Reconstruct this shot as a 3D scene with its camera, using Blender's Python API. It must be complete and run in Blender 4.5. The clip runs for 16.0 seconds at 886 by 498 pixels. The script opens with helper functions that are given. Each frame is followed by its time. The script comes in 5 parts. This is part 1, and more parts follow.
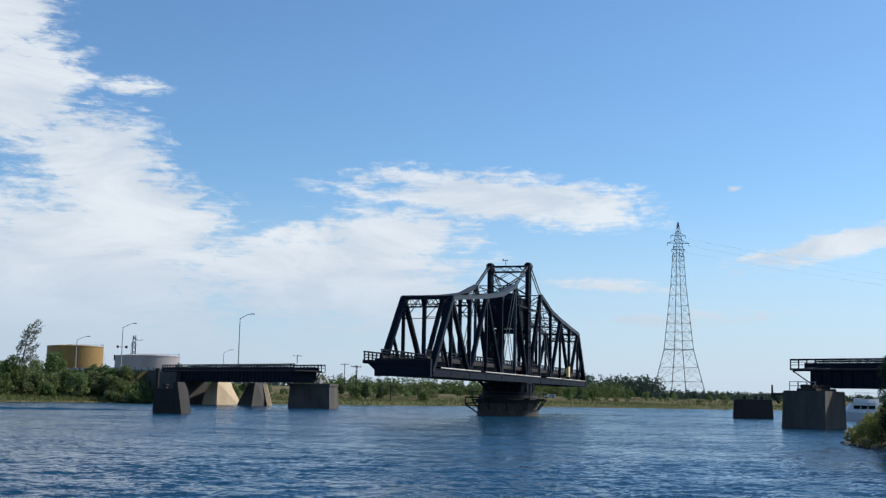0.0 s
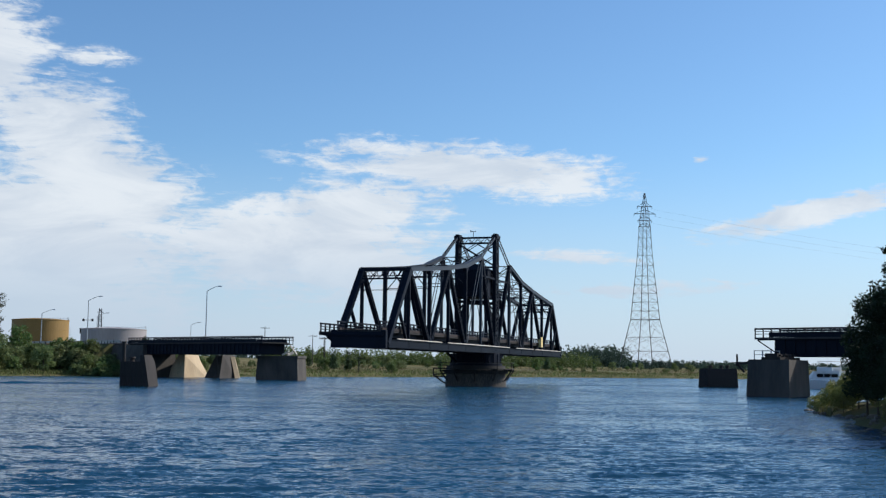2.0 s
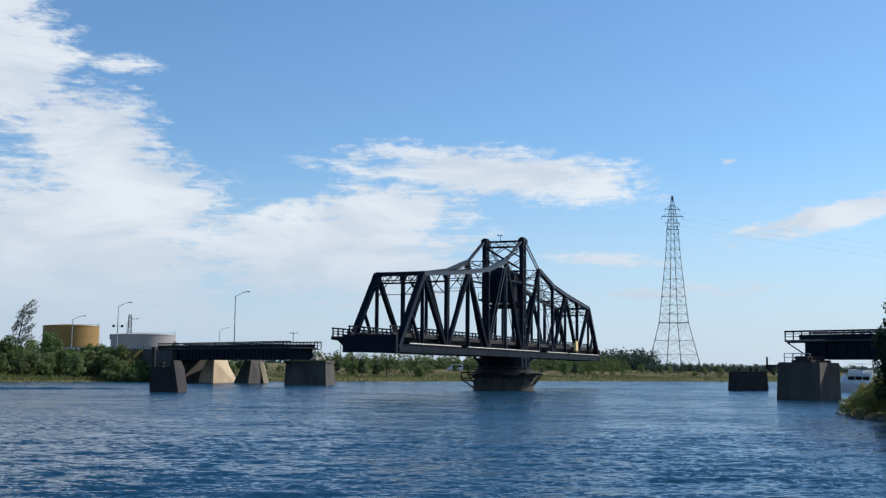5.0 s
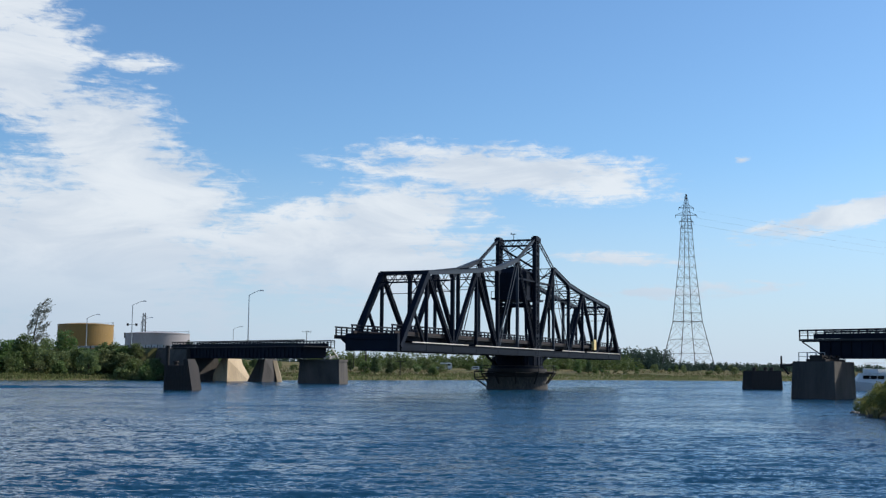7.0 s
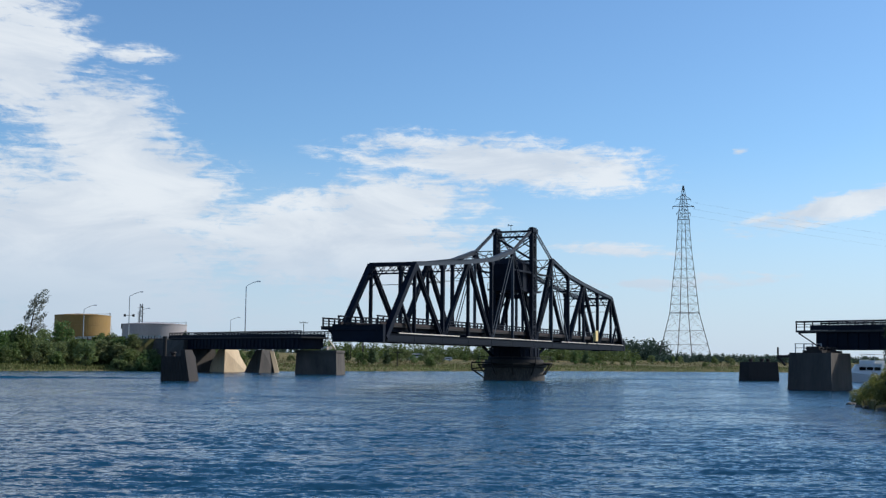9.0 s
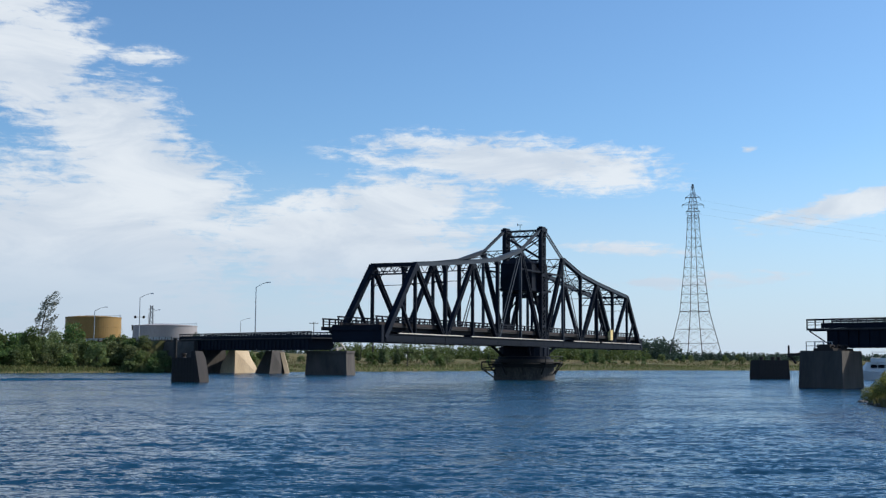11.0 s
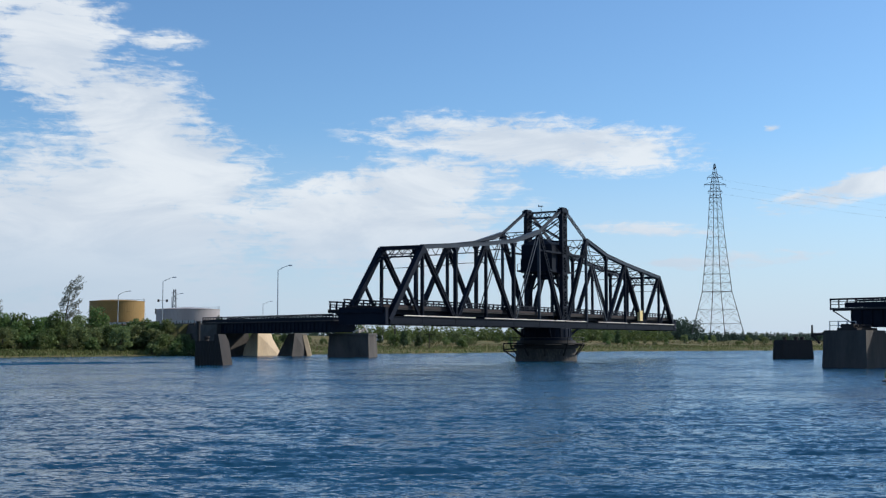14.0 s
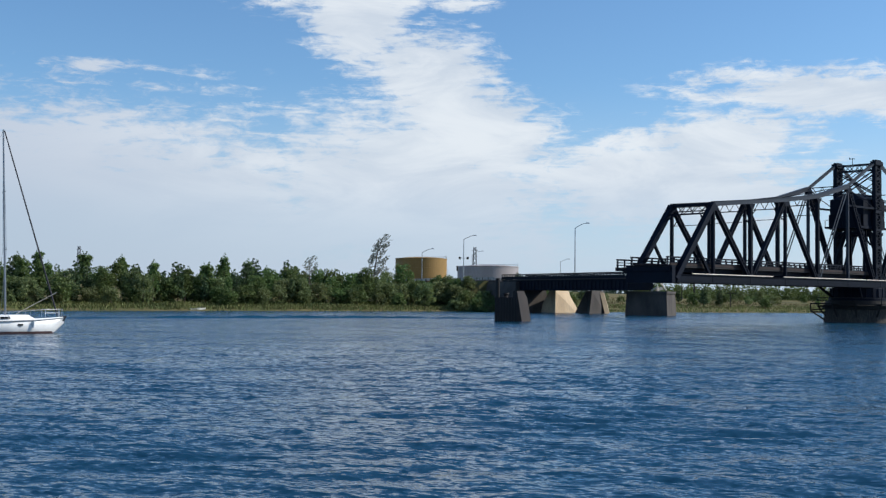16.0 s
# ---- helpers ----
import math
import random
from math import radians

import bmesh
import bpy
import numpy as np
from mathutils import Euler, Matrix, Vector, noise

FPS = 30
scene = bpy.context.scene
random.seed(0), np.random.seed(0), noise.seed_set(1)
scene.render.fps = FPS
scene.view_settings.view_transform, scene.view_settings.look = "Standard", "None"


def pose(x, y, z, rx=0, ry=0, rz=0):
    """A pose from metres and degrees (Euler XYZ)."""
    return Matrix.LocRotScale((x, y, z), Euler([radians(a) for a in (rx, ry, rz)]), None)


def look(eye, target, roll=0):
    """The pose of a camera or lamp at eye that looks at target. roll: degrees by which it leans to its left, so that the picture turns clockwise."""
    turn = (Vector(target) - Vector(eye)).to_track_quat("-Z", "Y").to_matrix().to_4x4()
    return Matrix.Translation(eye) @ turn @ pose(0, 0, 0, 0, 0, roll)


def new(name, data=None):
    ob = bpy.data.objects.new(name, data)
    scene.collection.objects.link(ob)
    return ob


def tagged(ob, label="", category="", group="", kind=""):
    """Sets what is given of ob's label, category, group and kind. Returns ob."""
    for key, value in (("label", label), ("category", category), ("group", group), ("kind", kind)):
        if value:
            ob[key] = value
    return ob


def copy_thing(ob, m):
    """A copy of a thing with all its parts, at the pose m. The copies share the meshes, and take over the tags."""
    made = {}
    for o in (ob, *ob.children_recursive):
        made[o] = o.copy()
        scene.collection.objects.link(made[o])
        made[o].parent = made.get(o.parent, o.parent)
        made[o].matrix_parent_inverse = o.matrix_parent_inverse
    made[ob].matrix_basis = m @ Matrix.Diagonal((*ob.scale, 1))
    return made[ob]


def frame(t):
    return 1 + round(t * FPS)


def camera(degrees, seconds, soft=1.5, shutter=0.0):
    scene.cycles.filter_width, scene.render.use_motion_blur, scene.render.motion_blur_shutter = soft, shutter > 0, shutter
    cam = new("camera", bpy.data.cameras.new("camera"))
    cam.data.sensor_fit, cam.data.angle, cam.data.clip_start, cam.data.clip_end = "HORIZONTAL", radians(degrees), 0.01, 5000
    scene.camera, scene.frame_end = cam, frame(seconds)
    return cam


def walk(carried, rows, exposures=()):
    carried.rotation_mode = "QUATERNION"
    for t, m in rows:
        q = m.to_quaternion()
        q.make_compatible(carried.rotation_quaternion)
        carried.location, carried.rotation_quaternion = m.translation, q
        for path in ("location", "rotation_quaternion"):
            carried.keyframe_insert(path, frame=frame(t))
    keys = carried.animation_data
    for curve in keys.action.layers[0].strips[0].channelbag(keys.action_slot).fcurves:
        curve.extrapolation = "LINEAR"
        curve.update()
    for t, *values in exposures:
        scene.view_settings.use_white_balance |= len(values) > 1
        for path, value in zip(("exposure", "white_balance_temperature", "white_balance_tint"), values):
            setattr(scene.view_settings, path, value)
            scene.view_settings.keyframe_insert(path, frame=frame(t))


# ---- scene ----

# ---- camera: it stands still over the water and only turns ----
cam = camera(41.89, 16.0, soft=1.3)
EYE = (0.0, 0.0, 3.52)
TURNS = [
    (0.0, 97.157, -1.119, 0.468), (0.5, 96.336, -1.496, -1.938), (1.0, 96.511, -1.099, -1.769),
    (1.5, 95.783, -0.833, -1.248), (2.0, 95.768, -0.739, -1.099), (2.5, 95.756, -0.45, -0.832),
    (3.0, 95.842, -0.286, -0.185), (3.5, 95.927, -0.449, -0.047), (4.0, 96.057, -0.451, 0.103),
    (4.5, 96.037, -0.492, 0.205), (5.0, 95.961, -0.495, 0.277), (7.5, 95.854, -0.552, 0.989),
    (8.0, 95.511, -0.561, 0.825), (8.5, 95.456, -0.615, 0.756), (11.0, 95.449, -0.295, 1.28),
    (11.5, 95.289, -0.249, 1.464), (12.0, 95.154, -0.252, 1.706), (12.5, 94.983, -0.222, 1.777),
    (13.0, 94.867, -0.074, 1.757), (13.5, 94.766, 0.026, 1.802), (14.0, 94.551, 0.028, 2.358),
    (14.5, 93.415, -0.153, 5.202), (15.0, 92.935, -0.731, 8.676), (15.5, 92.673, -0.77, 12.964),
    (16.0, 92.382, -0.601, 16.971)]
walk(cam, [(t, pose(*EYE, rx, ry, rz)) for t, rx, ry, rz in TURNS])

# ---- sky, clouds and sun ----
SUN_AZ, SUN_EL = 24.0, 38.0     # degrees, counter-clockwise from +x; above the horizon
sun_dir = Vector((math.cos(radians(SUN_AZ)) * math.cos(radians(SUN_EL)), math.sin(radians(SUN_AZ)) * math.cos(radians(SUN_EL)), math.sin(radians(SUN_EL))))
sun = new("sun", bpy.data.lights.new("sun", "SUN"))
sun.data.energy, sun.data.angle, sun.data.color = 5.0, radians(0.53), (1.0, 0.95, 0.87)
sun.matrix_world = look(sun_dir * 100, (0, 0, 0))

world = bpy.data.worlds.new("world")
scene.world = world
world.use_nodes = True
WN, WL = world.node_tree.nodes, world.node_tree.links
WN.clear()


def wmath(op, a, b=None, c=None, clamp=False):
    n = WN.new("ShaderNodeMath")
    n.operation, n.use_clamp = op, clamp
    for i, v in enumerate((a, b, c)):
        if v is None:
            continue
        if isinstance(v, (int, float)):
            n.inputs[i].default_value = v
        else:
            WL.new(v, n.inputs[i])
    return n.outputs[0]


def wmix(fac, a, b):
    n = WN.new("ShaderNodeMix")
    n.data_type = "RGBA"
    for sock, v in ((n.inputs[0], fac), (n.inputs[6], a), (n.inputs[7], b)):
        if isinstance(v, (int, float)):
            sock.default_value = v
        elif isinstance(v, tuple):
            sock.default_value = (*v, 1)
        else:
            WL.new(v, sock)
    return n.outputs[2]


def smooth(v, lo, hi, out=1.0):
    n = WN.new("ShaderNodeMapRange")
    n.interpolation_type = "SMOOTHSTEP"
    WL.new(v, n.inputs[0])
    n.inputs[1].default_value, n.inputs[2].default_value, n.inputs[4].default_value = lo, hi, out
    return n.outputs[0]


coord = WN.new("ShaderNodeTexCoord")
sep = WN.new("ShaderNodeSeparateXYZ")
WL.new(coord.outputs["Generated"], sep.inputs[0])
az = wmath("MULTIPLY", wmath("ARCTAN2", sep.outputs[0], sep.outputs[1]), 57.29578)
el = wmath("MULTIPLY", wmath("ARCSINE", sep.outputs[2]), 57.29578)
comb = WN.new("ShaderNodeCombineXYZ")
WL.new(az, comb.inputs[0])
WL.new(el, comb.inputs[1])

# soft banks of cloud: azimuth, elevation, half width, half height, lean, weight
CLOUDS = [(-32, 3.5, 20, 8.6, 0, 1.15), (-19, 5, 13, 7.2, 0, 1.15), (-15.5, 8.5, 7.5, 4.0, -25, 1.1), (-17.4, 10.8, 5.6, 3.8, -25, 1.1), (-21.2, 13.8, 4.3, 4.4, 32, 1.15),
          (-24.0, 17.6, 6.6, 5.2, 0, 1.15), (-6, 5.6, 11, 4.0, 0, 1.1), (2.2, 9.7, 11.5, 1.9, -4, 1.05), (-4, 7.6, 9, 2.6, 8, 0.95),
          (19.0, 7.5, 9.0, 0.95, 12, 1.06), (10.5, 3.8, 8.5, 0.7, 2, 0.75), (7.5, 5.4, 6.0, 0.6, -3, 0.66), (-16.2, 14.3, 2.6, 0.8, 4, 0.6), (13.6, 10.1, 0.9, 0.35, 0, 0.75),
          (-34.0, 10.7, 4.5, 0.8, 0, 0.58), (-60, 8, 22, 8, 0, 1.0), (45, 14, 22, 4, 10, 0.8), (130, 22, 45, 14, 0, 0.9), (-130, 26, 40, 12, 0, 0.9)]
bank = None
for caz, cel, haz, hel, lean, weight in CLOUDS:
    m = WN.new("ShaderNodeMapping")
    m.vector_type = "TEXTURE"
    m.inputs[1].default_value, m.inputs[2].default_value, m.inputs[3].default_value = (caz, cel, 0), (0, 0, radians(lean)), (haz, hel, 1)
    g = WN.new("ShaderNodeTexGradient")
    g.gradient_type = "SPHERICAL"
    WL.new(comb.outputs[0], m.inputs[0])
    WL.new(m.outputs[0], g.inputs[0])
    v = wmath("MULTIPLY", g.outputs[1], weight)
    bank = v if bank is None else wmath("MAXIMUM", bank, v)


def wnoise(sx, sy, detail, rough, warp=0.0):
    m = WN.new("ShaderNodeMapping")
    m.inputs[3].default_value = (sx, sy, 1)
    m.inputs[2].default_value = (0, 0, radians(-6))
    WL.new(comb.outputs[0], m.inputs[0])
    n = WN.new("ShaderNodeTexNoise")
    n.inputs["Scale"].default_value, n.inputs["Detail"].default_value, n.inputs["Roughness"].default_value = 1.0, detail, rough
    n.inputs["Distortion"].default_value = warp
    WL.new(m.outputs[0], n.inputs["Vector"])
    return n.outputs[0]


broad, fine, wisp = wnoise(0.13, 0.40, 6, 0.6, 0.6), wnoise(0.75, 1.9, 8, 0.66, 0.5), wnoise(0.24, 2.2, 6, 0.62, 0.8)
ragged = wmath("ADD", bank, wmath("ADD", wmath("MULTIPLY", wmath("SUBTRACT", broad, 0.5), 1.1), wmath("ADD", wmath("MULTIPLY", wmath("SUBTRACT", fine, 0.5), 1.05), wmath("MULTIPLY", wmath("SUBTRACT", wisp, 0.5), 0.8))))
density = wmath("MULTIPLY", smooth(ragged, 0.22, 0.66), smooth(bank, 0.02, 0.22))
veil = smooth(el, 11.0, -0.5)
thin = wmath("SUBTRACT", 1.0, smooth(el, 6.5, 0.5, 0.6))
sky = WN.new("ShaderNodeTexSky")
sky.sky_type, sky.sun_disc = "NISHITA", False
sky.sun_elevation, sky.sun_rotation = radians(SUN_EL), radians(90 - SUN_AZ)
sky.altitude, sky.air_density, sky.dust_density, sky.ozone_density = 200, 1.0, 0.6, 2.0
cloud_high = wmix(smooth(broad, 0.35, 0.65), (6.2, 6.95, 7.9), (8.1, 8.6, 9.1))
cloud_high = wmix(smooth(az, -40.0, -22.0), (5.6, 6.3, 7.4), cloud_high)
cloud_col = wmix(smooth(el, 1.0, 8.0), wmix(smooth(az, -40.0, -18.0), (4.6, 5.4, 6.6), (5.6, 6.4, 7.6)), cloud_high)
tint = WN.new("ShaderNodeMix")
tint.data_type, tint.blend_type = "RGBA", "MULTIPLY"
tint.inputs[0].default_value, tint.inputs[7].default_value = 1.0, (0.86, 1.16, 1.395, 1)
WL.new(sky.outputs[0], tint.inputs[6])
haze_col = wmix(smooth(az, -45.0, 5.0), (4.7, 5.6, 7.35), (5.75, 6.85, 8.6))
hazy = wmix(wmath("MULTIPLY", veil, 0.8), tint.outputs[2], haze_col)
full = wmix(wmath("MULTIPLY", wmath("MULTIPLY", density, thin), 0.93), hazy, cloud_col)
bg = WN.new("ShaderNodeBackground")
bg.inputs[1].default_value = 0.1
out = WN.new("ShaderNodeOutputWorld")
WL.new(full, bg.inputs[0])
WL.new(bg.outputs[0], out.inputs[0])
scene.view_settings.exposure = 0.0


# ---- materials ----
def material(name, base, rough=0.6, metal=0.0, second=None, scale=1.0, stretch=(1, 1, 1), bump=0.15, third=None, fine=12.0, island=0.0, translucent=0.0, spec=0.5):
    """Two scales of noise between base, second and third, with a fine bump."""
    mt = bpy.data.materials.new(name)
    mt.use_nodes = True
    n, l = mt.node_tree.nodes, mt.node_tree.links
    b = n["Principled BSDF"]
    b.inputs["Roughness"].default_value, b.inputs["Metallic"].default_value = rough, metal
    b.inputs["Specular IOR Level"].default_value = spec
    second = second or tuple(c * 0.6 for c in base)
    tc, mp = n.new("ShaderNodeTexCoord"), n.new("ShaderNodeMapping")
    mp.inputs[3].default_value = stretch
    l.new(tc.outputs["Object"], mp.inputs[0])
    n1, n2 = n.new("ShaderNodeTexNoise"), n.new("ShaderNodeTexNoise")
    n1.inputs["Scale"].default_value, n1.inputs["Detail"].default_value, n1.inputs["Roughness"].default_value = scale, 6, 0.62
    n2.inputs["Scale"].default_value, n2.inputs["Detail"].default_value = scale * fine, 4
    l.new(mp.outputs[0], n1.inputs["Vector"])
    l.new(mp.outputs[0], n2.inputs["Vector"])
    r1, r2 = n.new("ShaderNodeMapRange"), n.new("ShaderNodeMapRange")
    r1.inputs[1].default_value, r1.inputs[2].default_value = 0.36, 0.64
    r2.inputs[1].default_value, r2.inputs[2].default_value, r2.inputs[4].default_value = 0.45, 0.75, 0.6
    l.new(n1.outputs[0], r1.inputs[0])
    l.new(n2.outputs[0], r2.inputs[0])

    def mix(f, a, c):
        m = n.new("ShaderNodeMix")
        m.data_type = "RGBA"
        l.new(f, m.inputs[0])
        for sock, v in ((m.inputs[6], a), (m.inputs[7], c)):
            if isinstance(v, tuple):
                sock.default_value = (*v, 1)
            else:
                l.new(v, sock)
        return m.outputs[2]
    col = mix(r1.outputs[0], base, second)
    col = mix(r2.outputs[0], col, third or tuple((x + y) * 0.42 for x, y in zip(base, second)))
    if island:
        gi, hs = n.new("ShaderNodeNewGeometry"), n.new("ShaderNodeHueSaturation")
        oi, add = n.new("ShaderNodeObjectInfo"), n.new("ShaderNodeMath")
        add.operation = "ADD"
        l.new(gi.outputs["Random Per Island"], add.inputs[0])
        l.new(oi.outputs["Random"], add.inputs[1])
        mr = n.new("ShaderNodeMapRange")
        mr.inputs[2].default_value, mr.inputs[3].default_value, mr.inputs[4].default_value = 2.0, 1 - island, 1 + island
        l.new(add.outputs[0], mr.inputs[0])
        l.new(mr.outputs[0], hs.inputs["Value"])
        mh = n.new("ShaderNodeMapRange")
        mh.inputs[3].default_value, mh.inputs[4].default_value = 0.488, 0.522
        l.new(oi.outputs["Random"], mh.inputs[0])
        l.new(mh.outputs[0], hs.inputs["Hue"])
        l.new(col, hs.inputs["Color"])
        col = hs.outputs[0]
    l.new(col, b.inputs["Base Color"])
    if bump:
        bp = n.new("ShaderNodeBump")
        bp.inputs["Strength"].default_value, bp.inputs["Distance"].default_value = bump, 0.05
        l.new(n2.outputs[0], bp.inputs["Height"])
        l.new(bp.outputs[0], b.inputs["Normal"])
    if translucent:
        tr, ms = n.new("ShaderNodeBsdfTranslucent"), n.new("ShaderNodeMixShader")
        l.new(col, tr.inputs[0])
        ms.inputs[0].default_value = translucent
        l.new(b.outputs[0], ms.inputs[1])
        l.new(tr.outputs[0], ms.inputs[2])
        l.new(ms.outputs[0], n["Material Output"].inputs[0])
    return mt


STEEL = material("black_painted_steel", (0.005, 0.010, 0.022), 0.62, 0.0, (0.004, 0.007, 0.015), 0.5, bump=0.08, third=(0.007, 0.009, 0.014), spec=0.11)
# sunlit tone of the black steel, put into the colour of chords and eyebars
STEEL_LIT = material("sunlit_black_steel", (0.026, 0.035, 0.052), 0.5, 0.0, (0.017, 0.023, 0.036), 0.4, bump=0.08, third=(0.022, 0.027, 0.036), spec=0.3)
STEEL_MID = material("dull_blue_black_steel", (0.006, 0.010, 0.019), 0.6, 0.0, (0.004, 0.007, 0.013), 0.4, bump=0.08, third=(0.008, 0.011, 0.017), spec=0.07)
RUST = material("rusty_steel", (0.028, 0.021, 0.019), 0.85, 0.0, (0.013, 0.011, 0.012), 0.4, (1, 1, 0.35), bump=0.3, third=(0.03, 0.026, 0.026))
KERB = material("weathered_red_brown_timber", (0.024, 0.011, 0.011), 0.85, 0.0, (0.009, 0.006, 0.007), 0.6, (1, 1, 0.4), bump=0.3)
TIMBER = material("tarred_timber", (0.022, 0.019, 0.018), 0.85, 0.0, (0.012, 0.011, 0.011), 0.6, (1, 1, 0.2), bump=0.4)
# sunlight is put into this buff; the next one holds the deck's shade
CONCRETE = material("sunlit_weathered_concrete", (0.56, 0.43, 0.28), 0.9, 0.0, (0.44, 0.33, 0.21), 0.35, (1, 1, 0.35), bump=0.3, third=(0.30, 0.24, 0.18))
CONCRETE_DARK = material("shaded_stained_concrete", (0.085, 0.074, 0.066), 0.9, 0.0, (0.042, 0.038, 0.036), 0.4, (1, 1, 0.3), bump=0.3, third=(0.075, 0.06, 0.05))
# shade under the swing span is put into this dark base colour
PIER_DARK = material("shaded_pivot_concrete", (0.055, 0.048, 0.042), 0.9, 0.0, (0.026, 0.023, 0.021), 0.5, (1, 1, 0.3), bump=0.3, third=(0.13, 0.11, 0.09))
WHITE_PIPE = material("pale_pipe_sunlit_strut", (0.72, 0.66, 0.58), 0.5, 0.0, (0.55, 0.47, 0.40), 0.6)
GALV = material("galvanised_steel", (0.42, 0.44, 0.46), 0.45, 0.6, (0.32, 0.33, 0.35), 0.8, bump=0.05)
PYLON = material("grey_pylon_steel", (0.10, 0.105, 0.12), 0.6, 0.2, (0.07, 0.073, 0.085), 0.2, bump=0.0)
OCHRE = material("ochre_tank_paint", (0.28, 0.165, 0.042), 0.6, 0.0, (0.23, 0.135, 0.034), 0.12, (1, 1, 0.4), bump=0.05)
TANKWHITE = material("off_white_tank_paint", (0.36, 0.33, 0.335), 0.6, 0.0, (0.29, 0.265, 0.27), 0.12, (1, 1, 0.3), bump=0.05)
YELLOW = material("yellow_box_paint", (0.80, 0.60, 0.26), 0.6, 0.0, (0.68, 0.50, 0.20), 1.5)
ASPHALT = material("asphalt", (0.06, 0.06, 0.062), 0.95, 0.0, (0.045, 0.045, 0.047), 0.5, bump=0.2, spec=0.1)
GRASS = material("rough_meadow", (0.155, 0.125, 0.060), 0.95, 0.0, (0.085, 0.09, 0.036), 0.045, bump=0.6, third=(0.14, 0.115, 0.06), fine=9, spec=0.1)
REED_GREEN = material("green_shore_grass", (0.17, 0.185, 0.06), 0.9, 0.0, (0.085, 0.115, 0.036), 0.05, bump=0.0, island=0.45, translucent=0.25)
REED = material("dry_reeds", (0.17, 0.14, 0.07), 0.9, 0.0, (0.105, 0.105, 0.042), 0.07, bump=0.0, island=0.4, translucent=0.25)
BARK = material("bark", (0.09, 0.07, 0.055), 0.95, 0.0, (0.05, 0.04, 0.032), 2.0, (1, 1, 0.2), bump=0.5)
LEAF = material("poplar_leaves", (0.135, 0.190, 0.062), 0.6, 0.0, (0.080, 0.125, 0.040), 0.4, bump=0.0, island=0.4, translucent=0.42, spec=0.25)
LEAF_PALE = material("willow_leaves", (0.19, 0.225, 0.095), 0.6, 0.0, (0.12, 0.155, 0.06), 0.4, bump=0.0, island=0.35, translucent=0.42, spec=0.25)
LEAF_DARK = material("cedar_leaves", (0.022, 0.038, 0.016), 0.65, 0.0, (0.014, 0.026, 0.011), 0.5, bump=0.0, island=0.4, translucent=0.15, spec=0.2)
LEAF_SPRUCE = material("spruce_needles", (0.080, 0.120, 0.055), 0.65, 0.0, (0.050, 0.085, 0.038), 0.5, bump=0.0, island=0.35, translucent=0.3, spec=0.2)
# sunshine on the bank is put into this yellower copy of the willow leaves
LEAF_YELLOW = material("sunlit_willow_leaves", (0.26, 0.25, 0.075), 0.6, 0.0, (0.16, 0.17, 0.05), 0.6, bump=0.0, island=0.4, translucent=0.45, spec=0.25)
# aerial haze is mixed into the leaf colour as a dull blue-green
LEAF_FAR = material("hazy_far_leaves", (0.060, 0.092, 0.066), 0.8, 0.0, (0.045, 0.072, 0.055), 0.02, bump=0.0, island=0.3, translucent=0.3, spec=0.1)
LEAF_SILVER = material("silvery_leaves", (0.30, 0.31, 0.25), 0.5, 0.0, (0.2, 0.21, 0.16), 0.5, bump=0.0, island=0.35, translucent=0.2)
STONE = material("shore_stone", (0.16, 0.14, 0.12), 0.9, 0.0, (0.09, 0.08, 0.07), 0.8, bump=0.5)
GELCOAT = material("white_gelcoat", (0.80, 0.80, 0.79), 0.25, 0.0, (0.74, 0.74, 0.73), 0.3, bump=0.0)
BOTTOM = material("dark_antifouling", (0.05, 0.02, 0.02), 0.7)
ALU = material("grey_anodised_mast", (0.30, 0.31, 0.33), 0.35, 0.7, (0.25, 0.26, 0.28), 0.8, bump=0.0)
CANVAS = material("furled_dark_canvas", (0.05, 0.05, 0.06), 0.9, bump=0.2)
CANVAS_RED = material("maroon_canvas", (0.10, 0.025, 0.02), 0.9, bump=0.2)
ROPE = material("pale_rope", (0.5, 0.46, 0.4), 0.9, bump=0.0)
SMOKED = material("smoked_window", (0.015, 0.018, 0.022), 0.08, bump=0.0)
PAINT_WHITE = material("white_vehicle_paint", (0.78, 0.78, 0.77), 0.3, bump=0.0)
RUBBER = material("black_rubber", (0.02, 0.02, 0.02), 0.9, bump=0.0)


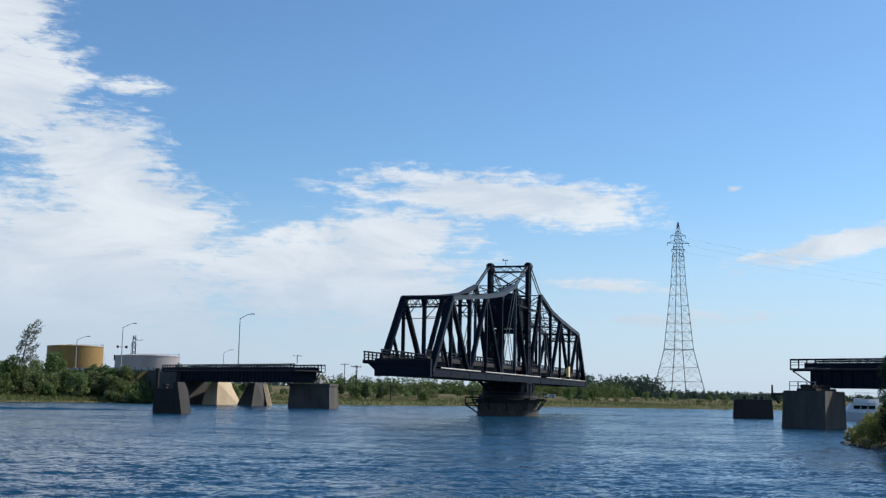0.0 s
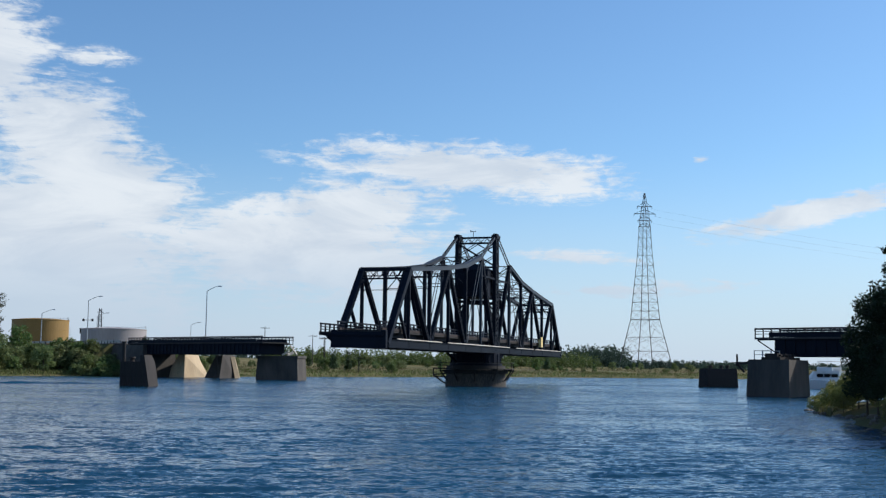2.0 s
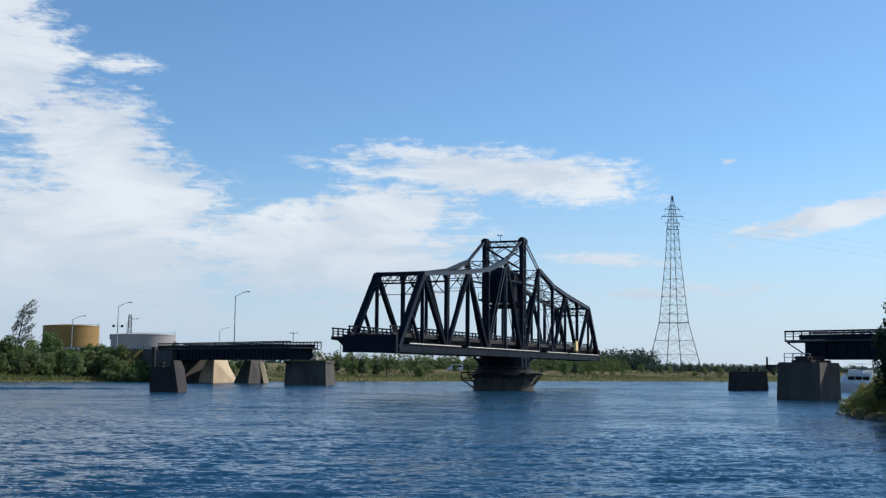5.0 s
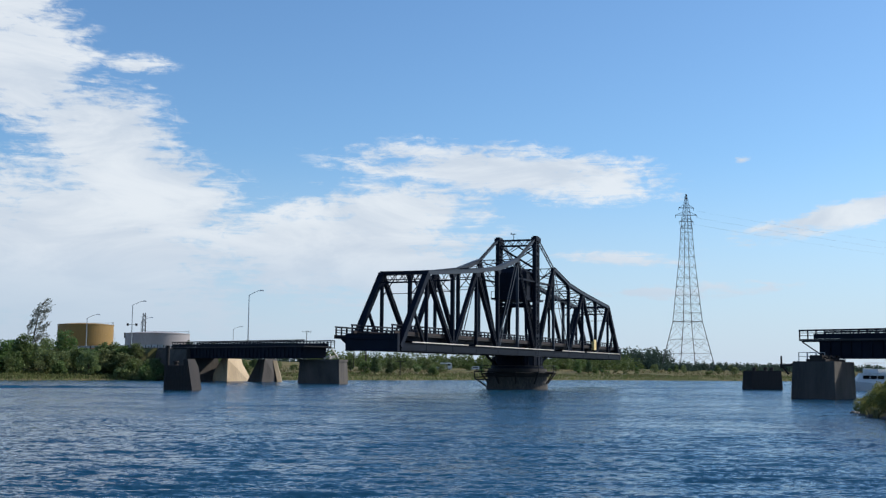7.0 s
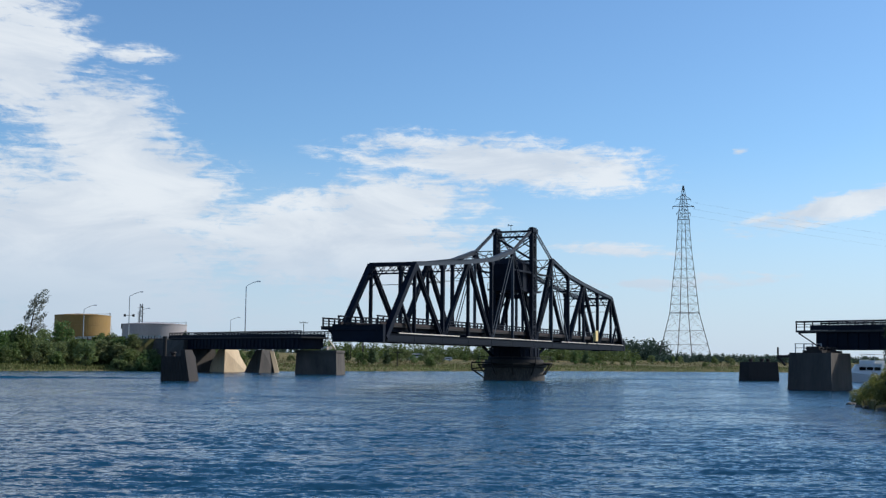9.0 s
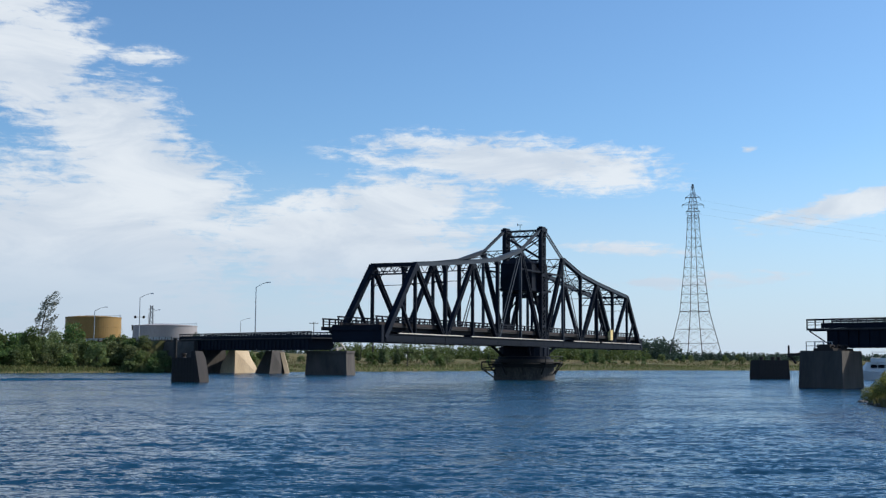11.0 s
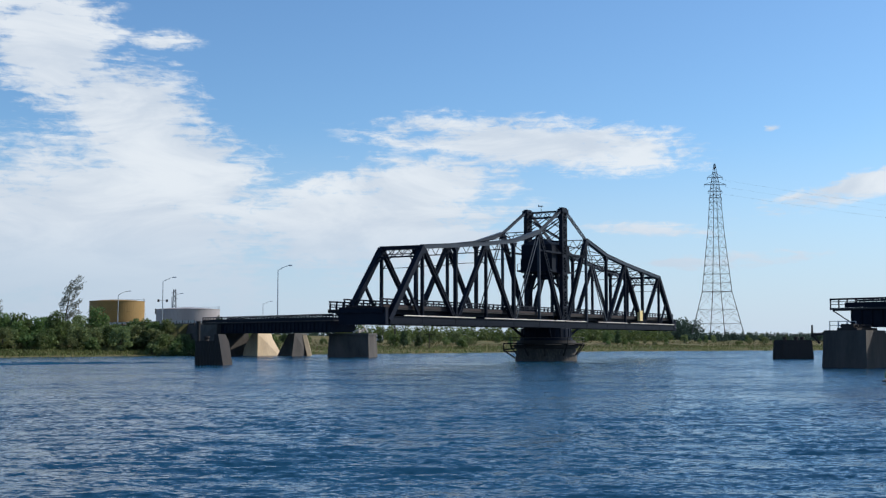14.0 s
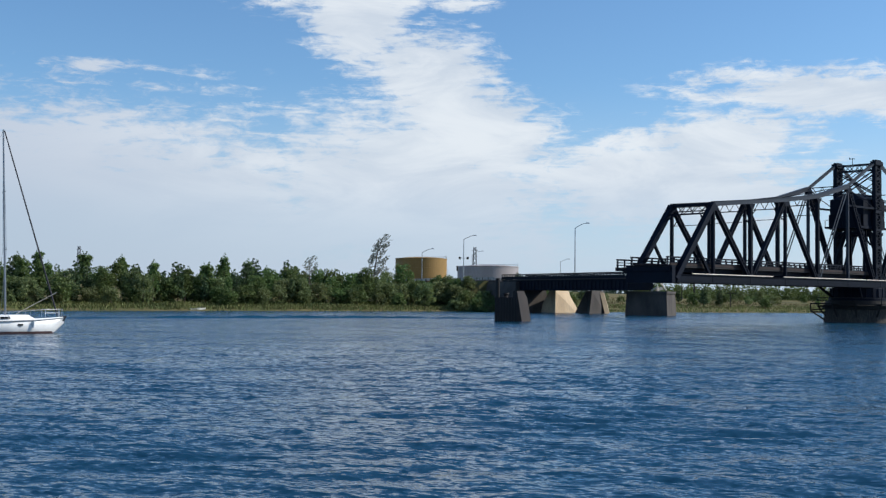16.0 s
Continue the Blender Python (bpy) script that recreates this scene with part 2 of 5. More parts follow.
def water_material():
    mt = bpy.data.materials.new("rippled_water")
    mt.use_nodes = True
    n, l = mt.node_tree.nodes, mt.node_tree.links
    b = n["Principled BSDF"]
    b.inputs["Roughness"].default_value, b.inputs["IOR"].default_value = 0.12, 1.333
    tc = n.new("ShaderNodeTexCoord")

    def tex(sx, sy, turn, detail, rough):
        mp, t = n.new("ShaderNodeMapping"), n.new("ShaderNodeTexNoise")
        mp.inputs[2].default_value, mp.inputs[3].default_value = (0, 0, radians(turn)), (sx, sy, 1)
        t.inputs["Scale"].default_value, t.inputs["Detail"].default_value, t.inputs["Roughness"].default_value = 1.0, detail, rough
        l.new(tc.outputs["Object"], mp.inputs[0])
        l.new(mp.outputs[0], t.inputs["Vector"])
        return t.outputs[0]
    def colour_noise(sx, sy, turn, detail, rough):
        return tex(sx, sy, turn, detail, rough).node.outputs["Color"]

    def vec(op, a, c):
        v = n.new("ShaderNodeVectorMath")
        v.operation = op
        for sock, x in zip(v.inputs, (a, c)):
            if isinstance(x, tuple):
                sock.default_value = x
            elif x is not None:
                l.new(x, sock)
        return v.outputs[0]
    gusts = tex(0.014, 0.040, 6, 5, 0.6)
    cr = n.new("ShaderNodeMix")
    cr.data_type = "RGBA"
    cr.inputs[6].default_value, cr.inputs[7].default_value = (0.005, 0.037, 0.076, 1), (0.009, 0.054, 0.102, 1)
    l.new(gusts, cr.inputs[0])
    l.new(cr.outputs[2], b.inputs["Base Color"])
    g = n.new("ShaderNodeMapRange")
    g.inputs[1].default_value, g.inputs[2].default_value, g.inputs[3].default_value, g.inputs[4].default_value = 0.32, 0.68, 0.65, 1.2
    l.new(gusts, g.inputs[0])
    # wind ripples: gentle random slopes at three sizes, and sparse steep fronts on the lee side of the chop
    slope = vec("MULTIPLY", vec("SUBTRACT", colour_noise(4.0, 6.5, 8, 3, 0.65), (0.5, 0.53, 0.5)), (0.7, 1.3, 0))
    slope = vec("ADD", slope, vec("MULTIPLY", vec("SUBTRACT", colour_noise(1.35, 2.5, -6, 4, 0.65), (0.5, 0.53, 0.5)), (0.4, 0.8, 0)))
    slope = vec("ADD", slope, vec("MULTIPLY", vec("SUBTRACT", colour_noise(0.12, 0.26, 4, 3, 0.6), (0.5, 0.5, 0.5)), (0.25, 0.6, 0)))
    for sx, sy, turn, lo, hi, steep in ((2.3, 4.6, 5, 0.54, 0.66, -0.42), (0.95, 2.2, -7, 0.56, 0.68, -0.36)):
        front = n.new("ShaderNodeMapRange")
        front.interpolation_type = "SMOOTHSTEP"
        front.inputs[1].default_value, front.inputs[2].default_value, front.inputs[4].default_value = lo, hi, steep
        l.new(tex(sx, sy, turn, 3, 0.6), front.inputs[0])
        both = n.new("ShaderNodeCombineXYZ")
        l.new(front.outputs[0], both.inputs[1])
        slope = vec("ADD", slope, both.outputs[0])
    sc = n.new("ShaderNodeVectorMath")
    sc.operation = "SCALE"
    l.new(slope, sc.inputs[0])
    l.new(g.outputs[0], sc.inputs["Scale"])
    geo = n.new("ShaderNodeNewGeometry")
    l.new(vec("NORMALIZE", vec("ADD", sc.outputs[0], geo.outputs["Normal"]), None), b.inputs["Normal"])
    return mt


WATER = water_material()


# ---- building helpers ----
def empty(name, m=None):
    e = new(name)
    e.empty_display_size = 0.5
    if m is not None:
        e.matrix_world = m
    return e


def part(name, bm, mat, parent=None, label="", smooth_faces=False):
    me = bpy.data.meshes.new(name)
    if isinstance(bm, bmesh.types.BMesh):
        bmesh.ops.recalc_face_normals(bm, faces=bm.faces)
        bm.to_mesh(me)
        bm.free()
    else:
        me.from_pydata(bm[0], [], bm[1])
    me.materials.append(mat)
    if smooth_faces:
        me.polygons.foreach_set("use_smooth", [True] * len(me.polygons))
    ob = new(name, me)
    ob.parent = parent
    if label:
        ob["label"] = label
    return ob


def same(name, ob, parent, m):
    o = new(name, ob.data)
    o.parent = parent
    o.matrix_basis = m
    return o


def box(bm, x0, x1, y0, y1, z0, z1):
    v = [bm.verts.new((x, y, z)) for z in (z0, z1) for x, y in ((x0, y0), (x1, y0), (x1, y1), (x0, y1))]
    for f in ((3, 2, 1, 0), (4, 5, 6, 7), (0, 1, 5, 4), (1, 2, 6, 5), (2, 3, 7, 6), (3, 0, 4, 7)):
        bm.faces.new([v[i] for i in f])


def beam(bm, a, b, w, h, up=(0, 0, 1)):
    """A box from a to b, w wide across and h deep along up."""
    a, b = Vector(a), Vector(b)
    d = (b - a).normalized()
    s = d.cross(Vector(up))
    if s.length < 1e-3:
        s = d.cross(Vector((1, 0, 0)))
    s.normalize()
    u = s.cross(d)
    vs = [bm.verts.new(p + s * (i * w / 2) + u * (j * h / 2)) for p in (a, b) for i, j in ((-1, -1), (1, -1), (1, 1), (-1, 1))]
    for f in ((3, 2, 1, 0), (4, 5, 6, 7), (0, 1, 5, 4), (1, 2, 6, 5), (2, 3, 7, 6), (3, 0, 4, 7)):
        bm.faces.new([vs[i] for i in f])


def tube(bm, a, b, r0, r1=None, n=8):
    a, b = Vector(a), Vector(b)
    r1 = r0 if r1 is None else r1
    d = (b - a).normalized()
    s = d.orthogonal().normalized()
    u = d.cross(s)
    rings = [[bm.verts.new(p + (s * math.cos(2 * math.pi * i / n) + u * math.sin(2 * math.pi * i / n)) * r) for i in range(n)] for p, r in ((a, r0), (b, r1))]
    for i in range(n):
        bm.faces.new((rings[0][i], rings[0][(i + 1) % n], rings[1][(i + 1) % n], rings[1][i]))
    bm.faces.new(rings[0][::-1])
    bm.faces.new(rings[1])


def prism(bm, low, high, z0, z1):
    """A closed solid between two outlines of equal length."""
    a = [bm.verts.new((x, y, z0)) for x, y in low]
    b = [bm.verts.new((x, y, z1)) for x, y in high]
    n = len(a)
    for i in range(n):
        bm.faces.new((a[i], a[(i + 1) % n], b[(i + 1) % n], b[i]))
    bm.faces.new(a[::-1])
    bm.faces.new(b)


def lathe(bm, profile, n=48):
    rings = [[bm.verts.new((r * math.cos(2 * math.pi * i / n), r * math.sin(2 * math.pi * i / n), z)) for i in range(n)] for r, z in profile]
    for a, b in zip(rings, rings[1:]):
        for i in range(n):
            bm.faces.new((a[i], a[(i + 1) % n], b[(i + 1) % n], b[i]))
    bm.faces.new(rings[0][::-1])
    bm.faces.new(rings[-1])


def laced(a, b, w, h, up=(0, 1, 0), pitch=0.62):
    """A built-up member: two channels h apart joined by lacing bars on both faces."""
    bm = bmesh.new()
    a, b = Vector(a), Vector(b)
    d = (b - a).normalized()
    u = Vector(up)
    u = (u - d * u.dot(d)).normalized()
    s = d.cross(u).normalized()
    for k in (-1, 1):
        beam(bm, a + s * (k * h / 2), b + s * (k * h / 2), 0.06, w, u)
        for j in (-1, 1):
            o = s * (k * (h / 2 - 0.07)) + u * (j * w / 2)
            beam(bm, a + o, b + o, 0.17, 0.03, u)
    n = max(2, int((b - a).length / pitch))
    for j in (-1, 1):
        for i in range(n):
            p, q = a + (b - a) * (i / n), a + (b - a) * ((i + 1) / n)
            k = 1 if (i + (j > 0)) % 2 else -1
            beam(bm, p + u * (j * w / 2) + s * (k * h / 2), q + u * (j * w / 2) - s * (k * h / 2), 0.12, 0.03, u)
        for e0, e1 in ((0.0, 0.06), (0.94, 1.0)):
            beam(bm, a + (b - a) * e0 + u * (j * w / 2), a + (b - a) * e1 + u * (j * w / 2), h, 0.035, u)
    return bm


# ---- water and ground ----
SHORE = [(-4000, -900), (-700, -300), (-330, 60), (-215, 140), (-150, 192), (-107, 246), (-85, 272), (-68, 286), (-50, 304), (-23, 330), (10, 366), (40, 400),
         (92, 428), (200, 464), (330, 505), (600, 560), (1200, 640), (4000, 760), (4000, 4500), (-4000, 4500)]
RIGHT = [(8, -60), (12, 0), (16, 28), (21.3, 50.5), (24.6, 60.7), (29.5, 76), (32.2, 87), (33.2, 97), (34.6, 103), (38, 108), (46, 116), (62, 130), (90, 155),
         (140, 190), (230, 225), (500, 260), (1500, 280), (1500, -900), (100, -900)]


def inside(px, py, poly):
    r = np.zeros(px.shape, bool)
    for (x0, y0), (x1, y1) in zip(poly, poly[1:] + poly[:1]):
        c = ((y0 > py) != (y1 > py)) & (px < (x1 - x0) * (py - y0) / (y1 - y0 + 1e-9) + x0)
        r ^= c
    return r


def inland(px, py, poly):
    """Signed distance to an outline: positive on the land."""
    d = np.full(px.shape, 1e9)
    for (x0, y0), (x1, y1) in zip(poly, poly[1:] + poly[:1]):
        ex, ey = x1 - x0, y1 - y0
        t = np.clip(((px - x0) * ex + (py - y0) * ey) / (ex * ex + ey * ey), 0, 1)
        d = np.minimum(d, np.hypot(px - x0 - t * ex, py - y0 - t * ey))
    return np.where(inside(px, py, poly), d, -d)


def wobble(px, py):
    return 0.5 * np.sin(px * 0.071 + 1.3) * np.sin(py * 0.083) + 0.3 * np.sin(px * 0.21 + py * 0.17) + 0.2 * np.sin(px * 0.43 - py * 0.51 + 2)


def land_height(px, py):
    px, py = np.asarray(px, float), np.asarray(py, float)
    z = np.full(px.shape, -3.0)
    for poly, rise in ((SHORE, 1.0), (RIGHT, 1.3)):
        d = inland(px, py, poly) + 1.2 * wobble(px * 1.7, py * 1.7)
        up = np.where(d > 0, rise * (1 - np.exp(-np.maximum(d, 0) / 5)) + np.minimum(np.maximum(d, 0) * 0.025, 3.0) + np.clip((-40 - px) / 60, 0, 1) * np.clip(d * 0.02, 0, 2.5) * (rise < 1.2) + 0.25 * wobble(px, py) * np.clip(d / 20, 0, 1), np.maximum(d * 0.35, -3.0))
        z = np.maximum(z, up)
    return z


def ground_at(x, y):
    return float(land_height(np.array([x]), np.array([y]))[0])


def spread(lo, hi, dense_lo, dense_hi, step, growth=1.22):
    v = list(np.arange(dense_lo, dense_hi + step, step))
    s = step
    while v[-1] < hi:
        s *= growth
        v.append(min(hi, v[-1] + s))
    s = step
    while v[0] > lo:
        s *= growth
        v.insert(0, max(lo, v[0] - s))
    return np.array(v)


def sheet(name, xs, ys, height, mat):
    gx, gy = np.meshgrid(xs, ys)
    gz = height(gx, gy)
    n, m = len(xs), len(ys)
    idx = np.arange(n * m).reshape(m, n)
    faces = np.stack([idx[:-1, :-1], idx[:-1, 1:], idx[1:, 1:], idx[1:, :-1]], -1).reshape(-1, 4)
    me = bpy.data.meshes.new(name)
    me.from_pydata(np.stack([gx, gy, gz], -1).reshape(-1, 3).tolist(), [], faces.tolist())
    me.materials.append(mat)
    me.polygons.foreach_set("use_smooth", [True] * len(me.polygons))
    return new(name, me)


ground = tagged(sheet("ground", spread(-3900, 3900, -220, 160, 3.0), spread(-850, 4400, 20, 500, 3.0), land_height, GRASS),
                "low shore with rough straw-coloured and green meadow", "ground", kind="structure")


def wave_height(px, py):
    rng = np.random.RandomState(5)
    z = np.zeros(px.shape)
    near = np.clip(1.2 - np.hypot(px + 4, py - 35) / 60, 0, 1)
    for _ in range(34):
        wl = rng.uniform(0.9, 2.6)
        a = rng.normal(radians(80), 0.8)
        k = 2 * math.pi / wl
        z += 0.0075 * wl * rng.uniform(0.4, 1) * np.sin(k * (px * math.cos(a) + py * math.sin(a)) + rng.uniform(0, 6.28))
    return z * 0.6 * near


water = tagged(sheet("water", spread(-3900, 3900, -34, 26, 0.22, 1.03), spread(-850, 4400, 14, 60, 0.2, 1.025), wave_height, WATER),
               "wind-rippled deep blue channel water", "water", kind="structure")

# ---- the swing bridge ----
PIVOT = (9.86, 207.5)
HALF_W = 3.5
# panel points along one half, and the height of the upper chord over each
PANELS = [0.0, 9.8, 19.15, 28.5, 37.85, 47.2, 56.0]
UPPER = {0.0: 26.6, 9.8: 22.1, 19.15: 19.85, 28.5: 18.7, 37.85: 17.8, 47.2: 16.95}
LOWER = 6.35


def swing_bridge():
    e = empty("swing_bridge")
    tagged(e, "black steel truss swing bridge slowly turning on its round pier", "swing bridge")
    Y = (0, 1, 0)
    for side in (-1, 1):
        y = side * HALF_W
        for h in (-1, 1):
            for a, b in zip(PANELS[1:5], PANELS[2:6]):
                bm = bmesh.new()
                p, q = Vector((h * a, y, UPPER[a])), Vector((h * b, y, UPPER[b]))
                beam(bm, p, q, 0.62, 0.62)
                beam(bm, p + Vector((0, 0, 0.33)), q + Vector((0, 0, 0.33)), 0.78, 0.05)
                for k in (-1, 1):
                    beam(bm, p + Vector((0, k * 0.34, -0.28)), q + Vector((0, k * 0.34, -0.28)), 0.12, 0.06)
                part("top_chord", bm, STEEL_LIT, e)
            bm = bmesh.new()
            beam(bm, (h * 47.2, y, UPPER[47.2]), (h * 56.0, y, LOWER), 0.62, 0.72, Y)
            for k in (-1, 1):
                beam(bm, (h * 47.2, y + k * 0.38, UPPER[47.2]), (h * 56.0, y + k * 0.38, LOWER), 0.78, 0.06, Y)
            part("end_post", bm, STEEL, e)
            # strut from the middle of the end post to the floor
            mx, mz = (47.2 + 56.0) / 2, (UPPER[47.2] + LOWER) / 2
            part("sub_strut", laced((h * mx, y, mz), (h * 47.9, y, LOWER + 0.5), 0.34, 0.3), STEEL, e)
            for x in PANELS[1:6]:
                slim = x in (9.8, 28.5, 47.2)
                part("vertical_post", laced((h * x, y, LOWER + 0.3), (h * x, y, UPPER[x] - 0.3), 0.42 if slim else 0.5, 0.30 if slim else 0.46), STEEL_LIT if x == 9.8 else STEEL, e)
            for (xa, za), (xb, zb), w in (((47.2, UPPER[47.2]), (37.85, LOWER), 0.62), ((37.85, LOWER), (28.5, UPPER[28.5]), 0.60),
                                          ((28.5, UPPER[28.5]), (19.15, LOWER), 0.62), ((9.8, UPPER[9.8]), (0.9, LOWER), 0.8)):
                part("diagonal", laced((h * xa, y, za), (h * xb, y, zb), 0.55, w), STEEL, e)
            bm = bmesh.new()
            for k in (-1, 1):
                beam(bm, (h * 19.15, y + k * 0.22, LOWER), (h * 9.8, y + k * 0.22, UPPER[9.8]), 0.26, 0.06, Y)
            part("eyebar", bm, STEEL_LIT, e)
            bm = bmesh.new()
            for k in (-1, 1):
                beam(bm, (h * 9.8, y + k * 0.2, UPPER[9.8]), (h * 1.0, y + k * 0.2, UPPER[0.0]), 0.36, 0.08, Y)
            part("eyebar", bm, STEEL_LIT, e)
            bm = bmesh.new()
            beam(bm, (h * 9.8, y, UPPER[9.8] - 3.1), (h * 1.0, y, UPPER[9.8] - 3.1), 0.28, 0.3)
            beam(bm, (h * 9.8, y, UPPER[9.8] - 0.3), (h * 1.0, y, UPPER[9.8] - 3.0), 0.1, 0.1)
            part("tie_strut", bm, STEEL, e)
            # gusset plates
            for x in PANELS[1:6]:
                bm = bmesh.new()
                zu = UPPER[x] - 0.3
                prism(bm, [(h * x - 0.3, y - 0.33), (h * x + 0.3, y - 0.33), (h * x + 0.3, y + 0.33), (h * x - 0.3, y + 0.33)],
                      [(h * x - 0.8, y - 0.33), (h * x + 0.8, y - 0.33), (h * x + 0.8, y + 0.33), (h * x - 0.8, y + 0.33)], zu - 0.65, zu)
                part("gusset_plate", bm, STEEL, e)
        # lower chord, a deep riveted box, panel by panel
        xs = [-v for v in PANELS[:0:-1]] + PANELS
        for a, b in zip(xs, xs[1:]):
            bm = bmesh.new()
            box(bm, a + 0.01, b - 0.01, y - 0.3, y + 0.3, 5.92, 6.86)
            box(bm, a + 0.01, b - 0.01, y - 0.42, y + 0.42, 5.84, 5.92)
            box(bm, a + 0.01, b - 0.01, y - 0.42, y + 0.42, 6.86, 6.92)
            box(bm, b - 0.5, b - 0.02, y - 0.34, y + 0.34, 5.93, 6.85)
            part("bottom_chord", bm, STEEL_MID, e)
        # tower legs: two laced columns each
        for x in (-0.75, 0.75):
            part("tower_column", laced((x, y, 5.9), (x, y, 26.6), 0.62, 0.5, Y, 0.6), STEEL, e)
        bm = bmesh.new()
        for i in range(22):
            z = 6.6 + i * 0.92
            beam(bm, (-0.75, y - 0.3, z), (0.75, y - 0.3, z + 0.46), 0.05, 0.14)
            beam(bm, (0.75, y - 0.3, z + 0.46), (-0.75, y - 0.3, z + 0.92), 0.05, 0.14)
            beam(bm, (-0.75, y + 0.3, z), (0.75, y + 0.3, z + 0.46), 0.05, 0.14)
        for z in (9.5, 12.5, 15.5, 18.5, 21.5, 24.0):
            box(bm, -0.8, 0.8, y - 0.33, y + 0.33, z - 0.2, z + 0.2)
        part("tower_lacing", bm, STEEL, e)
        bm = bmesh.new()
        box(bm, -1.25, 1.25, y - 0.5, y + 0.5, 26.3, 26.95)
        box(bm, -0.9, 0.9, y - 0.34, y + 0.34, 26.95, 27.2)
        part("tower_cap", bm, STEEL, e)
    # tower cross bracing
    for x in (-0.75, 0.75):
        bm = bmesh.new()
        for z in (26.6, 25.6):
            beam(bm, (x, -HALF_W, z), (x, HALF_W, z), 0.14, 0.16)
        for i in range(8):
            ya, yb = -HALF_W + i * HALF_W / 4, -HALF_W + (i + 1) * HALF_W / 4
            beam(bm, (x, ya, 25.6 if i % 2 else 26.6), (x, yb, 26.6 if i % 2 else 25.6), 0.06, 0.1)
        part("tower_strut", bm, STEEL, e)
        bm = bmesh.new()
        beam(bm, (x, -HALF_W, 21.2), (x, HALF_W, 21.2), 0.16, 0.2)
        part("tower_strut", bm, STEEL, e)
        for p, q, w in (((-HALF_W, 25.5), (HALF_W, 21.3), 0.2), ((HALF_W, 25.5), (-HALF_W, 21.3), 0.2), ((-HALF_W, 23.4), (0, 25.5), 0.12),
                        ((HALF_W, 23.4), (0, 25.5), 0.12), ((-HALF_W, 23.4), (0, 21.3), 0.12), ((HALF_W, 23.4), (0, 21.3), 0.12)):
            bm = bmesh.new()
            beam(bm, (x, *p), (x, *q), 0.1, w)
            part("tower_brace", bm, STEEL, e)
    bm = bmesh.new()
    tube(bm, (-0.4, 0.6, 26.6), (-0.4, 0.6, 27.8), 0.05)
    tube(bm, (-0.4, 0.2, 27.7), (-0.4, 1.1, 27.7), 0.06)
    tube(bm, (-0.4, 1.1, 27.6), (-0.4, 1.1, 27.95), 0.09)
    part("wind_vane", bm, STEEL, e)
    # machinery house between the tower legs
    bm = bmesh.new()
    box(bm, -3.6, 3.6, -3.0, 3.0, 16.1, 20.5)
    prism(bm, [(-3.7, -3.15), (3.7, -3.15), (3.7, 3.15), (-3.7, 3.15)], [(-2.2, -0.5), (2.2, -0.5), (2.2, 0.5), (-2.2, 0.5)], 20.5, 21.7)
    house = part("machinery_house", bm, STEEL, e, "black clad machinery house on the tower")
    bm = bmesh.new()
    for x0, x1 in ((-5.2, -3.4), (3.4, 5.2)):
        box(bm, x0, x1, -3.1, 3.1, 15.7, 16.0)
        for yy in (-3.05, 0, 3.05):
            box(bm, x0 + 0.05, x0 + 0.12, yy - 0.04, yy + 0.04, 16.0, 17.1)
        beam(bm, (x0 + 0.1, -3.05, 17.1), (x0 + 0.1, 3.05, 17.1), 0.06, 0.06)
    box(bm, -3.6, 3.6, -3.1, 3.1, 15.6, 16.1)
    part("house_platform", bm, STEEL, house)
    bm = bmesh.new()
    box(bm, -5.1, -3.62, -2.6, 2.4, 16.0, 18.0)
    part("cabin", bm, STEEL, house)
    for yy in (-2.9, 2.9):
        for s in (-1, 1):
            bm = bmesh.new()
            beam(bm, (s * 0.6, yy * 0.6, 15.6), (s * 3.4, yy, 7.4), 0.45, 0.6)
            part("house_leg", bm, STEEL, e)
    for s in (-1, 1):
        bm = bmesh.new()
        beam(bm, (s * 3.2, -2.9, 14.9), (s * 3.2, 2.9, 14.9), 0.3, 0.5)
        beam(bm, (s * 1.6, -3.2, 12.9), (s * 1.6, -1.6, 15.0), 0.15, 0.25)
        beam(bm, (s * 1.6, 3.2, 12.9), (s * 1.6, 1.6, 15.0), 0.15, 0.25)
        part("knee_brace", bm, STEEL, e)
    # overhead bracing between the two trusses
    for h in (-1, 1):
        for i, x in enumerate(PANELS[1:6]):
            z = UPPER[x]
            bm = bmesh.new()
            deep = 1.3 if x != 47.2 else 0.9
            for zz in (z + 0.1, z - deep):
                beam(bm, (h * x, -HALF_W, zz), (h * x, HALF_W, zz), 0.14, 0.14)
            for k in range(8):
                ya, yb = -HALF_W + k * HALF_W / 4, -HALF_W + (k + 1) * HALF_W / 4
                beam(bm, (h * x, ya, z + 0.1 if k % 2 else z - deep), (h * x, yb, z - deep if k % 2 else z + 0.1), 0.05, 0.09)
            part("sway_strut", bm, STEEL, e)
            if x > 10:
                bm = bmesh.new()
                for k in (-1, 1):
                    beam(bm, (h * x, k * HALF_W, z - 3.4), (h * x, k * (HALF_W - 1.9), z - deep), 0.1, 0.12)
                beam(bm, (h * x, -HALF_W, z - 2.9), (h * x, HALF_W, z - 2.9), 0.08, 0.09)
                part("knee_brace", bm, STEEL, e)
            if i < 4:
                x2 = PANELS[i + 2]
                bm = bmesh.new()
                beam(bm, (h * x, -HALF_W, z + 0.05), (h * x2, HALF_W, UPPER[x2] + 0.05), 0.12, 0.12)
                beam(bm, (h * x, HALF_W, z + 0.05), (h * x2, -HALF_W, UPPER[x2] + 0.05), 0.12, 0.12)
                part("lateral_brace", bm, STEEL, e)
        # portal in the plane of the end posts
        bm = bmesh.new()
        za = UPPER[47.2]
        f = 0.13
